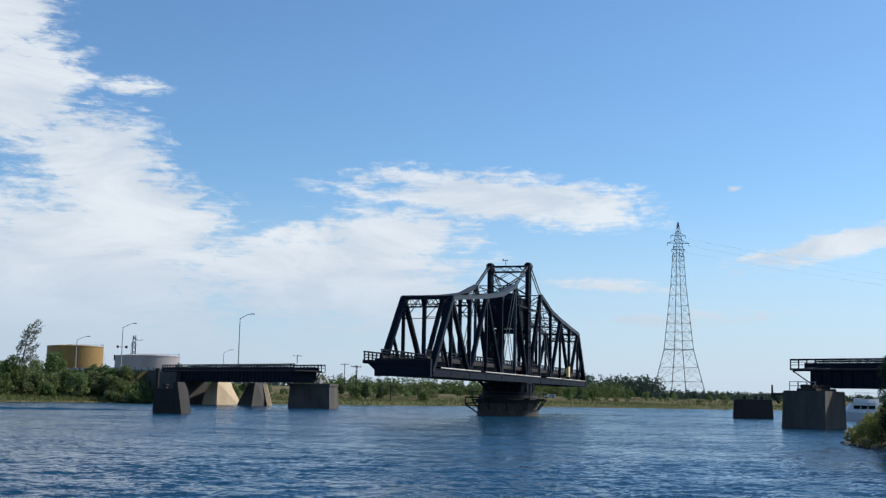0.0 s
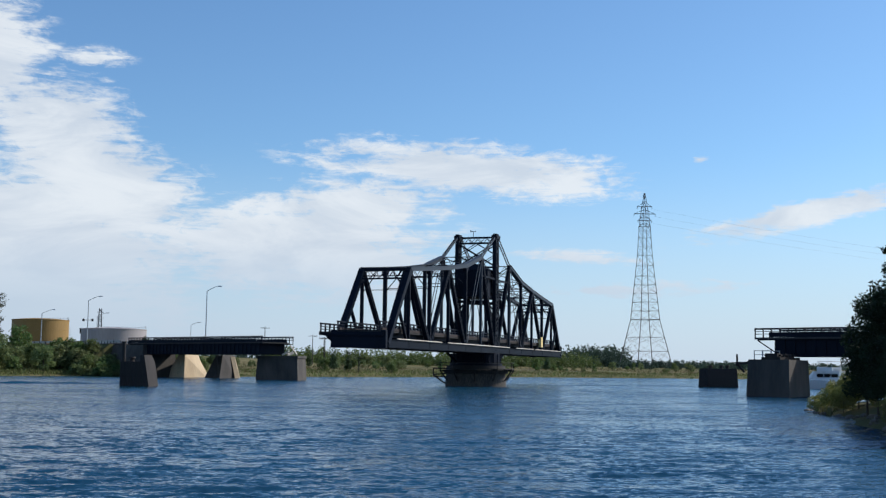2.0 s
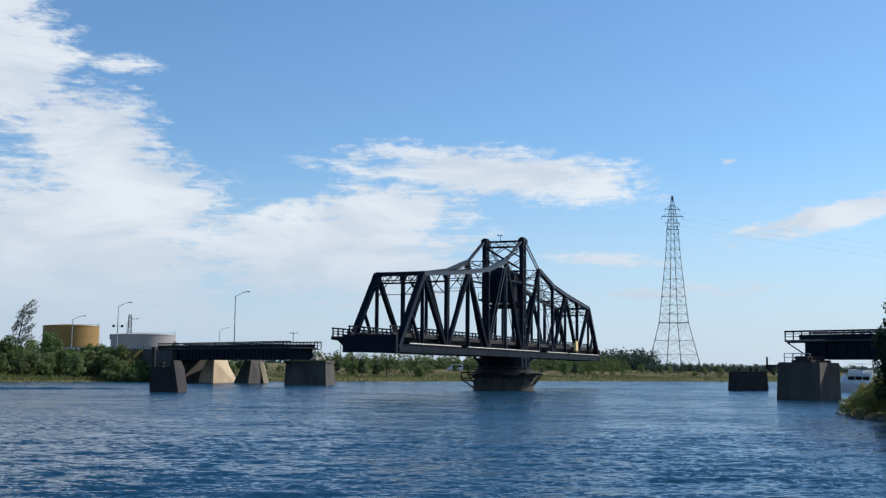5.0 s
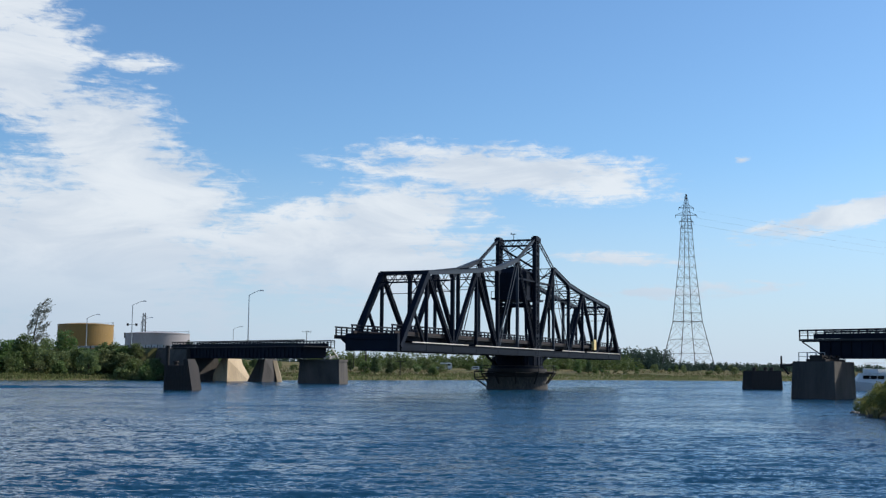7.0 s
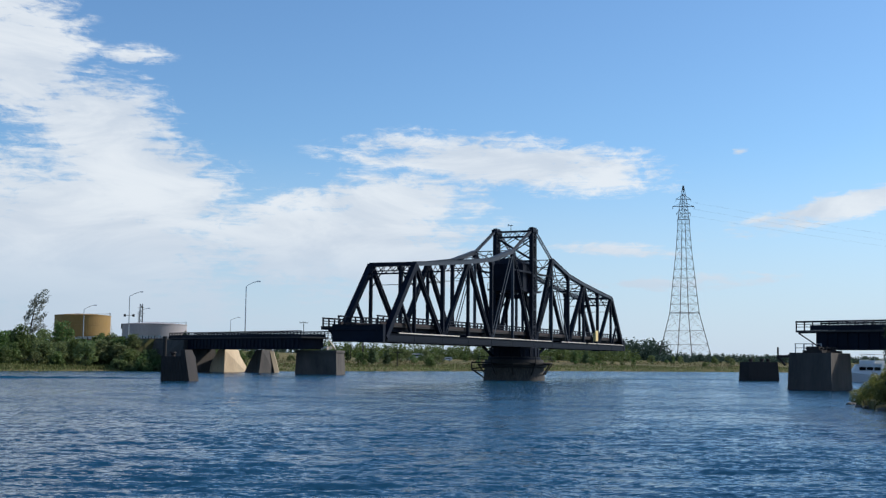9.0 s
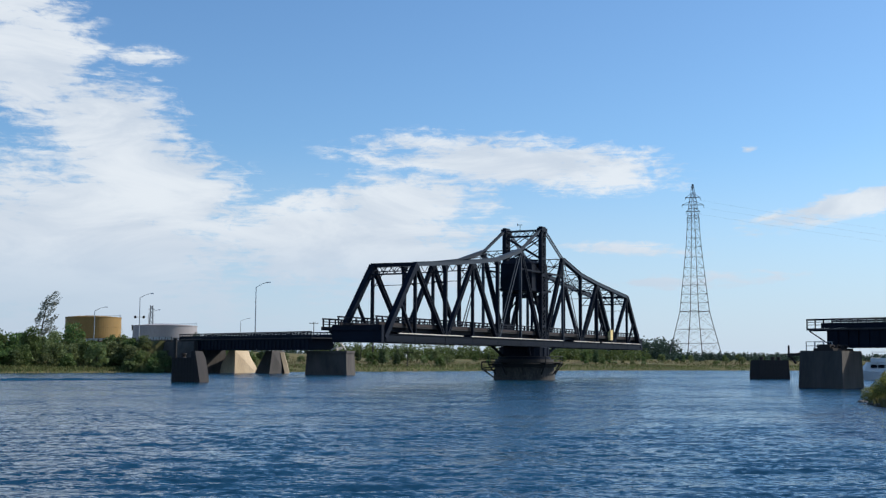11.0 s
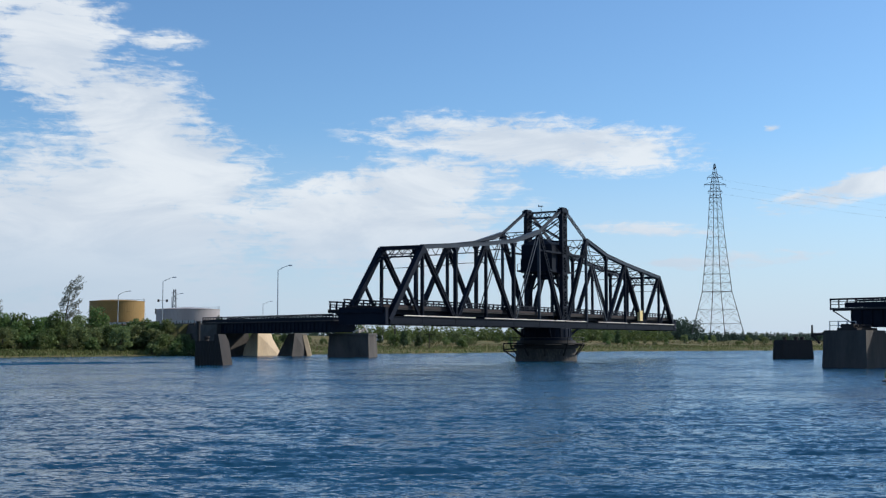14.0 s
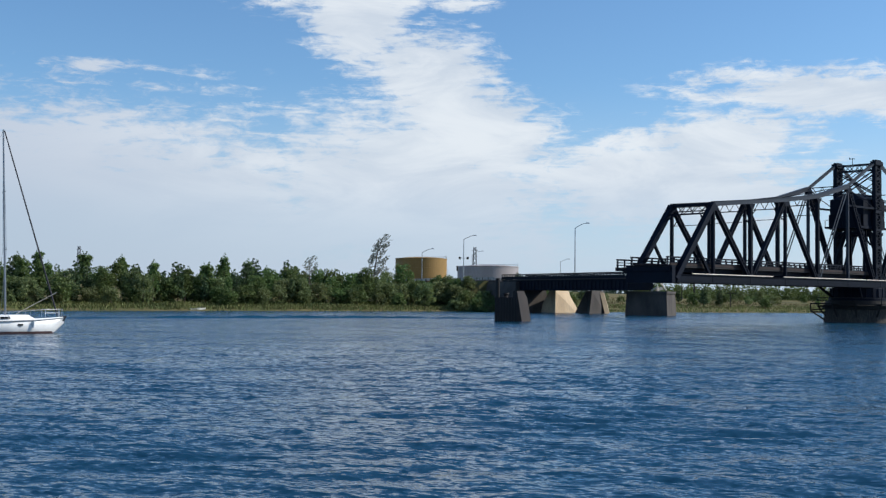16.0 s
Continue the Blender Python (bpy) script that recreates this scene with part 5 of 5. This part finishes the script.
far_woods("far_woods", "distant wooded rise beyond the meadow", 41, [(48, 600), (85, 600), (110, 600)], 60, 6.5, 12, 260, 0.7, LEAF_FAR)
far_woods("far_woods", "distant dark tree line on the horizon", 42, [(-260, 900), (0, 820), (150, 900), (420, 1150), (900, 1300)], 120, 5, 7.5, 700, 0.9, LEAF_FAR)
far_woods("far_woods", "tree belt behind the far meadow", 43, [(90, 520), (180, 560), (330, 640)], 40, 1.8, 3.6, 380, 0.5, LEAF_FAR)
far_woods("far_woods", "green tree belt behind the shore road", 45, [(-62, 470), (-20, 485), (30, 505), (80, 520)], 40, 4.0, 7.0, 480, 0.5, LEAF)
far_woods("far_woods", "dark wood line beyond the road", 44, [(-700, 330), (-420, 340), (-260, 350), (-160, 400)], 60, 3.5, 6, 420, 0.8, LEAF_SPRUCE)


def reeds(name, label, seed, poly, lo_i, hi_i, near, far, count, height, mat):
    rng = np.random.RandomState(seed)
    segs = list(zip(poly[lo_i:hi_i], poly[lo_i + 1:hi_i + 1]))
    ln = np.array([math.hypot(b[0] - a[0], b[1] - a[1]) for a, b in segs])
    w = rng.choice(len(segs), count, p=ln / ln.sum())
    A, B = np.array([s[0] for s in segs])[w], np.array([s[1] for s in segs])[w]
    t, d = rng.uniform(size=(count, 1)), near + (far - near) * rng.uniform(size=(count, 1)) ** 1.6
    D = (B - A) / ln[w][:, None]
    p = A + (B - A) * t + np.stack([-D[:, 1], D[:, 0]], 1) * d
    z = land_height(p[:, 0], p[:, 1])
    keep = z > -0.1
    p, z = p[keep], z[keep]
    n = len(p)
    a = rng.uniform(0, 6.28, n)
    wd, h = rng.uniform(0.12, 0.3, n) * height, rng.uniform(0.5, 1.2, n) * height
    dx, dy = np.cos(a) * wd, np.sin(a) * wd
    lx, ly = rng.normal(size=n) * 0.2 * height, rng.normal(size=n) * 0.2 * height
    v = np.stack([np.stack([p[:, 0] - dx, p[:, 1] - dy, z - 0.1], 1), np.stack([p[:, 0] + dx, p[:, 1] + dy, z - 0.1], 1),
                  np.stack([p[:, 0] + dx * 0.5 + lx, p[:, 1] + dy * 0.5 + ly, z + h], 1), np.stack([p[:, 0] - dx * 0.5 + lx, p[:, 1] - dy * 0.5 + ly, z + h], 1)], 1).reshape(-1, 3)
    tagged(part(name, (v.tolist(), np.arange(n * 4).reshape(-1, 4).tolist()), mat), label, "grass", kind="stuff")


reeds("shore_grass", "tall yellow-green grass along the far shore", 51, SHORE, 2, 14, 0.5, 26, 30000, 0.5, REED_GREEN)
reeds("shore_grass", "green tussocks and weeds before the north shore trees", 54, SHORE, 2, 8, 2.0, 20, 26000, 0.55, REED_GREEN)
reeds("meadow_grass", "rough tufted meadow grass behind the far shore", 53, SHORE, 7, 14, 8, 95, 22000, 0.5, REED)
reeds("bank_grass", "yellow-green grass and weeds at the water's edge", 52, RIGHT, 6, 11, 0.2, 6, 6000, 0.6, REED)

# ---- cedars and bank on the near shore ----
cedar = [make_tree("cedar_tree", "dense dark cedar at the water's edge", "tree", "bank cedars", 61, 13.0, 4.2, 17000, 0.13, LEAF_DARK, "conifer"),
         make_tree("cedar_tree", "dense dark cedar at the water's edge", "tree", "bank cedars", 62, 10.0, 3.4, 13000, 0.125, LEAF_DARK, "round")]
spots = [(35.6, 88, 1, 0.9), (33.8, 82.5, 1, 0.85), (35.4, 83, 0, 1.02), (34.9, 78, 0, 1.2), (37.5, 73, 0, 1.3), (40.5, 84, 0, 1.25), (34.2, 68, 1, 1.1), (42.5, 93, 1, 1.0), (33, 61, 0, 1.2), (46, 101, 0, 0.8), (33.3, 76, 1, 0.7), (31.8, 80.5, 1, 0.5), (32.6, 84.5, 1, 0.55), (31.0, 76.0, 1, 0.55), (30.0, 71.5, 1, 0.55)]
seen = set()
for x, y, k, s in spots:
    m = pose(x, y, ground_at(x, y) - 0.1, 0, 0, x * 37 % 360)
    c = cedar[k]
    if k in seen:
        c = copy_thing(c, m)
        c.scale = (s, s, s)
    else:
        seen.add(k)
        c.matrix_basis = m @ Matrix.Diagonal((s, s, s, 1))
bank_bush = make_tree("willow_bush", "sunlit yellow-green willow bush on the bank", "bush", "bank bushes", 63, 3.0, 1.9, 3000, 0.12, LEAF_YELLOW, "bush")
first = True
for x, y, s in ((34.2, 99.3, 0.5), (34.7, 96.5, 0.65), (35.2, 93, 0.85), (36.6, 101, 0.7), (38.6, 97, 1.0), (33.6, 92, 0.5), (33.9, 97.8, 0.4), (36.4, 97.5, 0.8), (28.3, 68.5, 0.6), (26.8, 63, 0.6), (41.5, 105, 0.9)):
    m = pose(x, y, ground_at(x, y) - 0.05, 0, 0, x * 91 % 360)
    if first:
        bank_bush.matrix_basis = m @ Matrix.Diagonal((s, s, s, 1))
        first = False
    else:
        c = copy_thing(bank_bush, m)
        c.scale = (s, s, s)


def boulder(seed):
    rng = np.random.RandomState(seed)
    bm = bmesh.new()
    bmesh.ops.create_icosphere(bm, subdivisions=2, radius=0.5)
    for v in bm.verts:
        v.co *= 1 + 0.25 * noise.noise(v.co * 2.1 + Vector((seed, 0, 0)))
        v.co.z *= 0.6
    return bm


stone = tagged(part("boulder", boulder(3), STONE), "grey weathered boulder at the waterline", "rock", "bank boulders")
rs2 = np.random.RandomState(71)
first = True
for (x0, y0), (x1, y1) in zip(RIGHT[3:9], RIGHT[4:10]):
    for k in range(6):
        t = rs2.uniform()
        x, y, s = x0 + (x1 - x0) * t + rs2.uniform(-0.5, 0.9), y0 + (y1 - y0) * t, rs2.uniform(0.25, 0.85)
        m = pose(x, y, max(0.0, ground_at(x, y)) + 0.05 * s, 0, 0, rs2.uniform(0, 360))
        if first:
            stone.matrix_basis = m @ Matrix.Diagonal((s, s, s, 1))
            first = False
        else:
            o = new("boulder", stone.data)
            tagged(o, stone["label"], "rock", "bank boulders")
            o.matrix_basis = m @ Matrix.Diagonal((s, s * rs2.uniform(0.7, 1.2), s, 1))


def wake(pts, height, width):
    """A long low swell left by a boat: a ridge that tapers at both ends."""
    n, vs, fs = 60, [], []
    P = [Vector(p) for p in pts]
    for i in range(n):
        t = i / (n - 1) * (len(P) - 1)
        k = min(int(t), len(P) - 2)
        p = P[k].lerp(P[k + 1], t - k)
        d = (P[k + 1] - P[k]).normalized()
        s = Vector((-d.y, d.x, 0))
        taper = math.sin(math.pi * i / (n - 1)) ** 0.6 * (0.75 + 0.25 * math.sin(i * 0.9))
        for j in range(9):
            u = (j - 4) / 4
            vs.append(tuple(p + s * (u * width) + Vector((0, 0, -0.04 + height * taper * (math.cos(u * math.pi) + 1) / 2))))
    for i in range(n - 1):
        for j in range(8):
            a = i * 9 + j
            fs.append((a, a + 1, a + 10, a + 9))
    tagged(part("boat_wake", (vs, fs), WATER, None, "", True), "low dark swell of a boat's wake", "wave", "wake swells")


wake([(-106, 128, 0), (-83, 160, 0), (-66, 178, 0), (-46, 189, 0)], 0.5, 1.0)
wake([(-98, 150, 0), (-80, 174, 0), (-56, 198, 0)], 0.34, 0.9)
wake([(10, 225, 0), (40, 232, 0), (62, 246, 0)], 0.16, 0.8)


# ---- boats and vehicles ----
def hull_mesh(bm, stations, z_top=None, grow=0.0, n=28):
    """A smooth hull through stations (x, half beam at deck, half beam at water, deck height, keel height), or only its band up to z_top."""
    st = np.array(stations)
    xs = np.linspace(st[0, 0], st[-1, 0], n)
    cols = [np.interp(xs, st[:, 0], st[:, k]) for k in range(1, 5)]
    for c in cols:
        c[1:-1] = (c[:-2] + 2 * c[1:-1] + c[2:]) / 4
    rings = []
    for x, bd, bw, zd, zk in zip(xs, *cols):
        half = [(0.0, zk), (bw * 0.7, zk * 0.65), (bw, max(0.0, zk)), (bw + (bd - bw) * 0.45, max(0.0, zk) * 0.6 + zd * 0.4), (bd, zd)]
        if z_top is not None:
            half = [(0.0, zk), (bw * 0.7, zk * 0.65), (bw + grow, max(0.0, zk) * 0.5), (bw + (bd - bw) * 0.16 + grow, min(z_top, zd))]
        rings.append([bm.verts.new((x, y, z)) for y, z in half[::-1]] + [bm.verts.new((x, -y, z)) for y, z in half[1:]])
    m = len(rings[0])
    for a, b in zip(rings, rings[1:]):
        for i in range(m):
            bm.faces.new((a[i], a[(i + 1) % m], b[(i + 1) % m], b[i]))
    bm.faces.new(rings[0])
    bm.faces.new(rings[-1][::-1])


YACHT = [(-6.3, 1.35, 1.15, 1.15, 0.15), (-5.0, 1.7, 1.5, 1.1, -0.25), (-2.0, 1.95, 1.78, 1.12, -0.5), (1.0, 1.82, 1.6, 1.2, -0.5), (3.0, 1.32, 1.16, 1.26, -0.35), (4.0, 0.9, 0.72, 1.32, -0.22), (4.5, 0.62, 0.4, 1.36, -0.12), (4.75, 0.47, 0.2, 1.38, 0.0), (5.2, 0.24, 0.08, 1.42, 0.72), (5.65, 0.03, 0.01, 1.46, 1.40)]


def sailboat():
    e = empty("sailboat")
    tagged(e, "white sailing yacht under bare mast, sails furled", "sailboat")
    bm = bmesh.new()
    hull_mesh(bm, YACHT, n=44)
    part("hull", bm, GELCOAT, e, smooth_faces=True)
    bm = bmesh.new()
    hull_mesh(bm, [s for s in YACHT if s[0] < 4.8], 0.2, 0.02)
    part("boot_stripe", bm, BOTTOM, e, "dark red-brown stripe at the waterline")
    bm = bmesh.new()
    prism(bm, [(-3.6, -1.2), (1.4, -1.05), (3.4, -0.45), (3.4, 0.45), (1.4, 1.05), (-3.6, 1.2)], [(-3.4, -1.0), (0.9, -0.85), (2.6, -0.35), (2.6, 0.35), (0.9, 0.85), (-3.4, 1.0)], 1.1, 1.62)
    bmesh.ops.bevel(bm, geom=bm.edges[:], offset=0.06, segments=2)
    roof = part("coachroof", bm, GELCOAT, e)
    for x in (-2.4, -0.9, 0.6):
        bm = bmesh.new()
        box(bm, x - 0.4, x + 0.4, -1.16, -1.08, 1.28, 1.46)
        part("window", bm, SMOKED, roof)
    bm = bmesh.new()
    box(bm, 1.5, 2.0, -1.62, -1.5, 0.72, 0.86)
    part("port_light", bm, SMOKED, e)
    bm = bmesh.new()
    tube(bm, (0.75, 0, 1.5), (0.2, 0, 17.6), 0.10, 0.07, 10)
    mast = part("mast", bm, ALU, e)
    for z, w in ((7.2, 1.2), (12.2, 0.9)):
        bm = bmesh.new()
        tube(bm, (0.76 - 0.034 * z + 0.05, -w, z), (0.76 - 0.034 * z + 0.05, w, z), 0.035, 0.035, 6)
        part("spreader", bm, ALU, mast)
    bm = bmesh.new()
    tube(bm, (0.3, 0, 17.5), (5.05, 0, 1.6), 0.05, 0.075, 8)
    part("furled_jib", bm, CANVAS, e, "dark furled headsail")
    for a, b in (((0.56, -1.2, 7.2), (0.1, -1.8, 1.2)), ((0.56, 1.2, 7.2), (0.1, 1.8, 1.2)), ((0.2, -0.05, 17.4), (0.56, -1.2, 7.2)), ((0.2, 0.05, 17.4), (0.56, 1.2, 7.2)), ((0.2, 0, 17.5), (-6.2, 0, 1.3))):
        bm = bmesh.new()
        tube(bm, a, b, 0.012, 0.012, 5)
        part("shroud", bm, ALU, e)
    bm = bmesh.new()
    tube(bm, (-0.2, 0, 2.6), (-5.0, 0, 2.7), 0.09, 0.09, 8)
    part("boom", bm, ALU, e)
    bm = bmesh.new()
    for i in range(8):
        tube(bm, (-0.3 - i * 0.58, 0, 2.85 - i * 0.01), (-0.9 - i * 0.58, 0, 2.85 - i * 0.01), 0.24 - 0.012 * i, 0.22 - 0.012 * i, 8)
    part("furled_mainsail", bm, CANVAS_RED, e, "maroon sail cover on the boom")
    bm = bmesh.new()
    tube(bm, (1.6, -0.3, 1.7), (4.9, -0.5, 3.6), 0.035, 0.03, 6)
    part("spinnaker_pole", bm, ROPE, e)
    bm = bmesh.new()
    pr = [(5.2, 0.25), (5.45, 0.0), (5.2, -0.25), (3.9, -0.95), (3.9, 0.95)]
    for k in (0, 1, 2, 3, 4):
        x, y = pr[k]
        tube(bm, (x, y, 1.4), (x, y, 2.1), 0.018, 0.018, 5)
    for z in (1.78, 2.1):
        for p, q in ((3, 2), (2, 1), (1, 0), (0, 4)):
            tube(bm, (*pr[p], z), (*pr[q], z), 0.018, 0.018, 5)
    part("pulpit", bm, GALV, e)
    for s in (-1, 1):
        bm = bmesh.new()
        for x in (-5.2, -3.2, -1.2, 0.8, 2.6):
            tube(bm, (x, s * (1.72 if x < 1 else 1.35), 1.1), (x, s * (1.72 if x < 1 else 1.35), 1.85), 0.015, 0.015, 5)
        tube(bm, (-5.2, s * 1.72, 1.85), (0.8, s * 1.72, 1.85), 0.012, 0.012, 5)
        tube(bm, (0.8, s * 1.72, 1.85), (3.9, s * 0.95, 2.08), 0.012, 0.012, 5)
        part("lifeline", bm, GALV, e)
    bm = bmesh.new()
    prism(bm, [(-3.6, -1.1), (-2.6, -1.0), (-2.6, 1.0), (-3.6, 1.1)], [(-3.6, -0.9), (-2.9, -0.8), (-2.9, 0.8), (-3.6, 0.9)], 1.62, 2.5)
    part("spray_hood", bm, CANVAS_RED, e)
    for k in (-1, 1):
        bm = bmesh.new()
        for p, q in zip(YACHT, YACHT[1:]):
            beam(bm, (p[0], k * (p[1] + 0.01), p[3] - 0.10), (q[0], k * (q[1] + 0.01), q[3] - 0.10), 0.05, 0.07)
        part("rubbing_strake", bm, ALU, e, "thin grey strake under the deck edge")
    bm = bmesh.new()
    box(bm, 5.35, 5.85, -0.09, 0.09, 1.40, 1.50)
    beam(bm, (5.75, 0, 1.42), (5.55, 0, 1.08), 0.10, 0.14)
    part("bow_anchor", bm, CANVAS, e, "dark anchor on the bow roller")
    bm = bmesh.new()
    tube(bm, (2.9, -1.42, 0.55), (2.9, -1.42, 1.1), 0.11, 0.11, 8)
    part("fender", bm, GELCOAT, e)
    return e


yacht = sailboat()


def cruiser(o, turn):
    e = empty("motor_cruiser", pose(o[0], o[1], 0, 0, 0, turn))
    tagged(e, "white two-deck motor cruiser moored behind the pier", "motorboat")
    bm = bmesh.new()
    hull_mesh(bm, [(-6.5, 2.0, 1.8, 1.6, 0.1), (-3, 2.2, 1.9, 1.6, -0.5), (1.5, 2.1, 1.6, 1.8, -0.5), (4.5, 1.2, 0.8, 2.1, -0.2), (6.5, 0.08, 0.05, 2.4, 0.9)])
    part("hull", bm, GELCOAT, e)
    bm = bmesh.new()
    prism(bm, [(-5.6, -1.8), (1.6, -1.7), (3.6, -0.9), (3.6, 0.9), (1.6, 1.7), (-5.6, 1.8)], [(-5.6, -1.6), (0.6, -1.5), (1.8, -0.8), (1.8, 0.8), (0.6, 1.5), (-5.6, 1.6)], 1.6, 3.3)
    saloon = part("saloon", bm, GELCOAT, e)
    for s in (-1, 1):
        for x in (-4.6, -2.8, -1.0):
            bm = bmesh.new()
            box(bm, x - 0.75, x + 0.75, min(s * 1.6, s * 1.78), max(s * 1.6, s * 1.78), 2.3, 2.95)
            part("window", bm, SMOKED, saloon)
    bm = bmesh.new()
    box(bm, -5.8, 1.0, -1.75, 1.75, 3.32, 3.45)
    box(bm, -3.6, 0.2, -1.3, -1.2, 3.45, 4.2)
    box(bm, -3.6, 0.2, 1.2, 1.3, 3.45, 4.2)
    box(bm, 0.1, 0.2, -1.2, 1.2, 3.45, 4.3)
    part("flybridge", bm, GELCOAT, e)
    bm = bmesh.new()
    for x in (-3.5, -0.2):
        for y in (-1.2, 1.2):
            tube(bm, (x, y, 4.2), (x, y, 5.3), 0.03, 0.03, 5)
    box(bm, -3.8, 0.1, -1.4, 1.4, 5.3, 5.4)
    part("bimini", bm, GELCOAT, e, "white sun canopy")
    return e


cruiser((78.5, 226), 118)
cruiser((88.5, 236), 128)


def van(name, label, category, length, roof):
    """A white vehicle with its bonnet at +x."""
    e = empty(name)
    tagged(e, label, category, "shore road traffic")
    h = length / 2
    bm = bmesh.new()
    prism(bm, [(-h, -0.95), (h, -0.95), (h, 0.95), (-h, 0.95)], [(-h, -0.95), (h - 0.05, -0.95), (h - 0.05, 0.95), (-h, 0.95)], 0.45, roof * 0.54)
    prism(bm, [(-h, -0.95), (h - 0.8, -0.95), (h - 0.8, 0.95), (-h, 0.95)], [(-h + 0.1, -0.85), (h - 1.7, -0.85), (h - 1.7, 0.85), (-h + 0.1, 0.85)], roof * 0.54, roof)
    bmesh.ops.bevel(bm, geom=bm.edges[:], offset=0.05, segments=1)
    body = part("body", bm, PAINT_WHITE, e)
    for s in (-1, 1):
        bm = bmesh.new()
        box(bm, -h + 0.5, h - 1.8, s * 0.93 - 0.02, s * 0.93 + 0.02, roof * 0.61, roof * 0.85)
        part("window", bm, SMOKED, body)
        for x in (-h + 1.0, h - 0.9):
            bm = bmesh.new()
            tube(bm, (x, s * 0.75, 0.36), (x, s * 0.98, 0.36), 0.36, 0.36, 14)
            wheel = part("wheel", bm, RUBBER, e)
            bm = bmesh.new()
            tube(bm, (x, s * 0.9, 0.36), (x, s * 0.995, 0.36), 0.2, 0.2, 12)
            part("rim", bm, GALV, wheel)
    return e


def dinghy(o, turn):
    e = empty("dinghy", pose(o[0], o[1], 0.05, 0, 0, turn))
    tagged(e, "small white dinghy drawn up at the far shore", "boat")
    bm = bmesh.new()
    hull_mesh(bm, [(-1.7, 0.6, 0.5, 0.5, -0.05), (0, 0.75, 0.6, 0.5, -0.15), (1.2, 0.45, 0.3, 0.58, -0.05), (1.9, 0.05, 0.02, 0.65, 0.3)], n=12)
    part("hull", bm, GELCOAT, e)
    bm = bmesh.new()
    box(bm, -0.4, 0.0, -0.7, 0.7, 0.5, 0.56)
    part("thwart", bm, TIMBER, e)


dinghy((-125.0, 226.0), 50)
shore_van = van("white_van", "tall white van driving along the far shore road", "van", 6.2, 2.9)
shore_car = van("white_car", "small white car following a van along the shore road", "car", 4.4, 1.6)
VAN_Z = max(ground_at(x, 455) for x in (-20, 0)) - 0.1
bm = bmesh.new()
prism(bm, [(-76, 430), (54, 430), (54, 480), (-76, 480)], [(-70, 451), (48, 451), (48, 459), (-70, 459)], VAN_Z - 1.4, VAN_Z - 0.04)
tagged(part("road_verge", bm, GRASS), "low grassy verge under the shore road", "embankment", kind="structure")
bm = bmesh.new()
box(bm, -69, 47, 451.8, 458.2, VAN_Z - 0.12, VAN_Z)
tagged(part("shore_road", bm, ASPHALT), "narrow grey shore road behind the meadow", "road", kind="structure")


# ---- motion ----
def motions():
    # the bridge turns clockwise as seen from above
    turn = [(0.0, 16.77), (1.5, 18.09), (5.0, 20.95), (8.0, 23.44), (11.0, 25.95), (12.5, 27.23), (15.0, 29.64), (16.0, 30.55)]
    walk(bridge, [(t, pose(*PIVOT, 0, 0, 0, 90 - a)) for t, a in turn])
    # the yacht motors slowly towards the bridge
    head, d = 45.0, (0.707, 0.707)
    walk(yacht, [(t, pose(-65.66 + d[0] * 1.3 * (t - 16), 83.89 + d[1] * 1.3 * (t - 16), 0.0, 0, 0, head)) for t in (0.0, 8.0, 16.0)])
    walk(shore_van, [(t, pose(x, 455.0, VAN_Z, 0, 0, 180)) for t, x in ((0.0, 24.0), (5.0, 2.5), (8.0, -12.0), (11.0, -27.5), (12.0, -33.0), (13.3, -41.5), (16.0, -55.0))])
    walk(shore_car, [(t, pose(x, 455.0, VAN_Z, 0, 0, 180)) for t, x in ((0.0, 38.0), (5.0, 14.0), (7.4, 2.7), (8.6, -3.1), (11.2, -14.6), (12.4, -20.7), (16.0, -37.0))])
    # the chop drifts with the wind
    walk(water, [(0.0, pose(0, 0, 0)), (16.0, pose(5.0, -1.5, 0))])


motions()
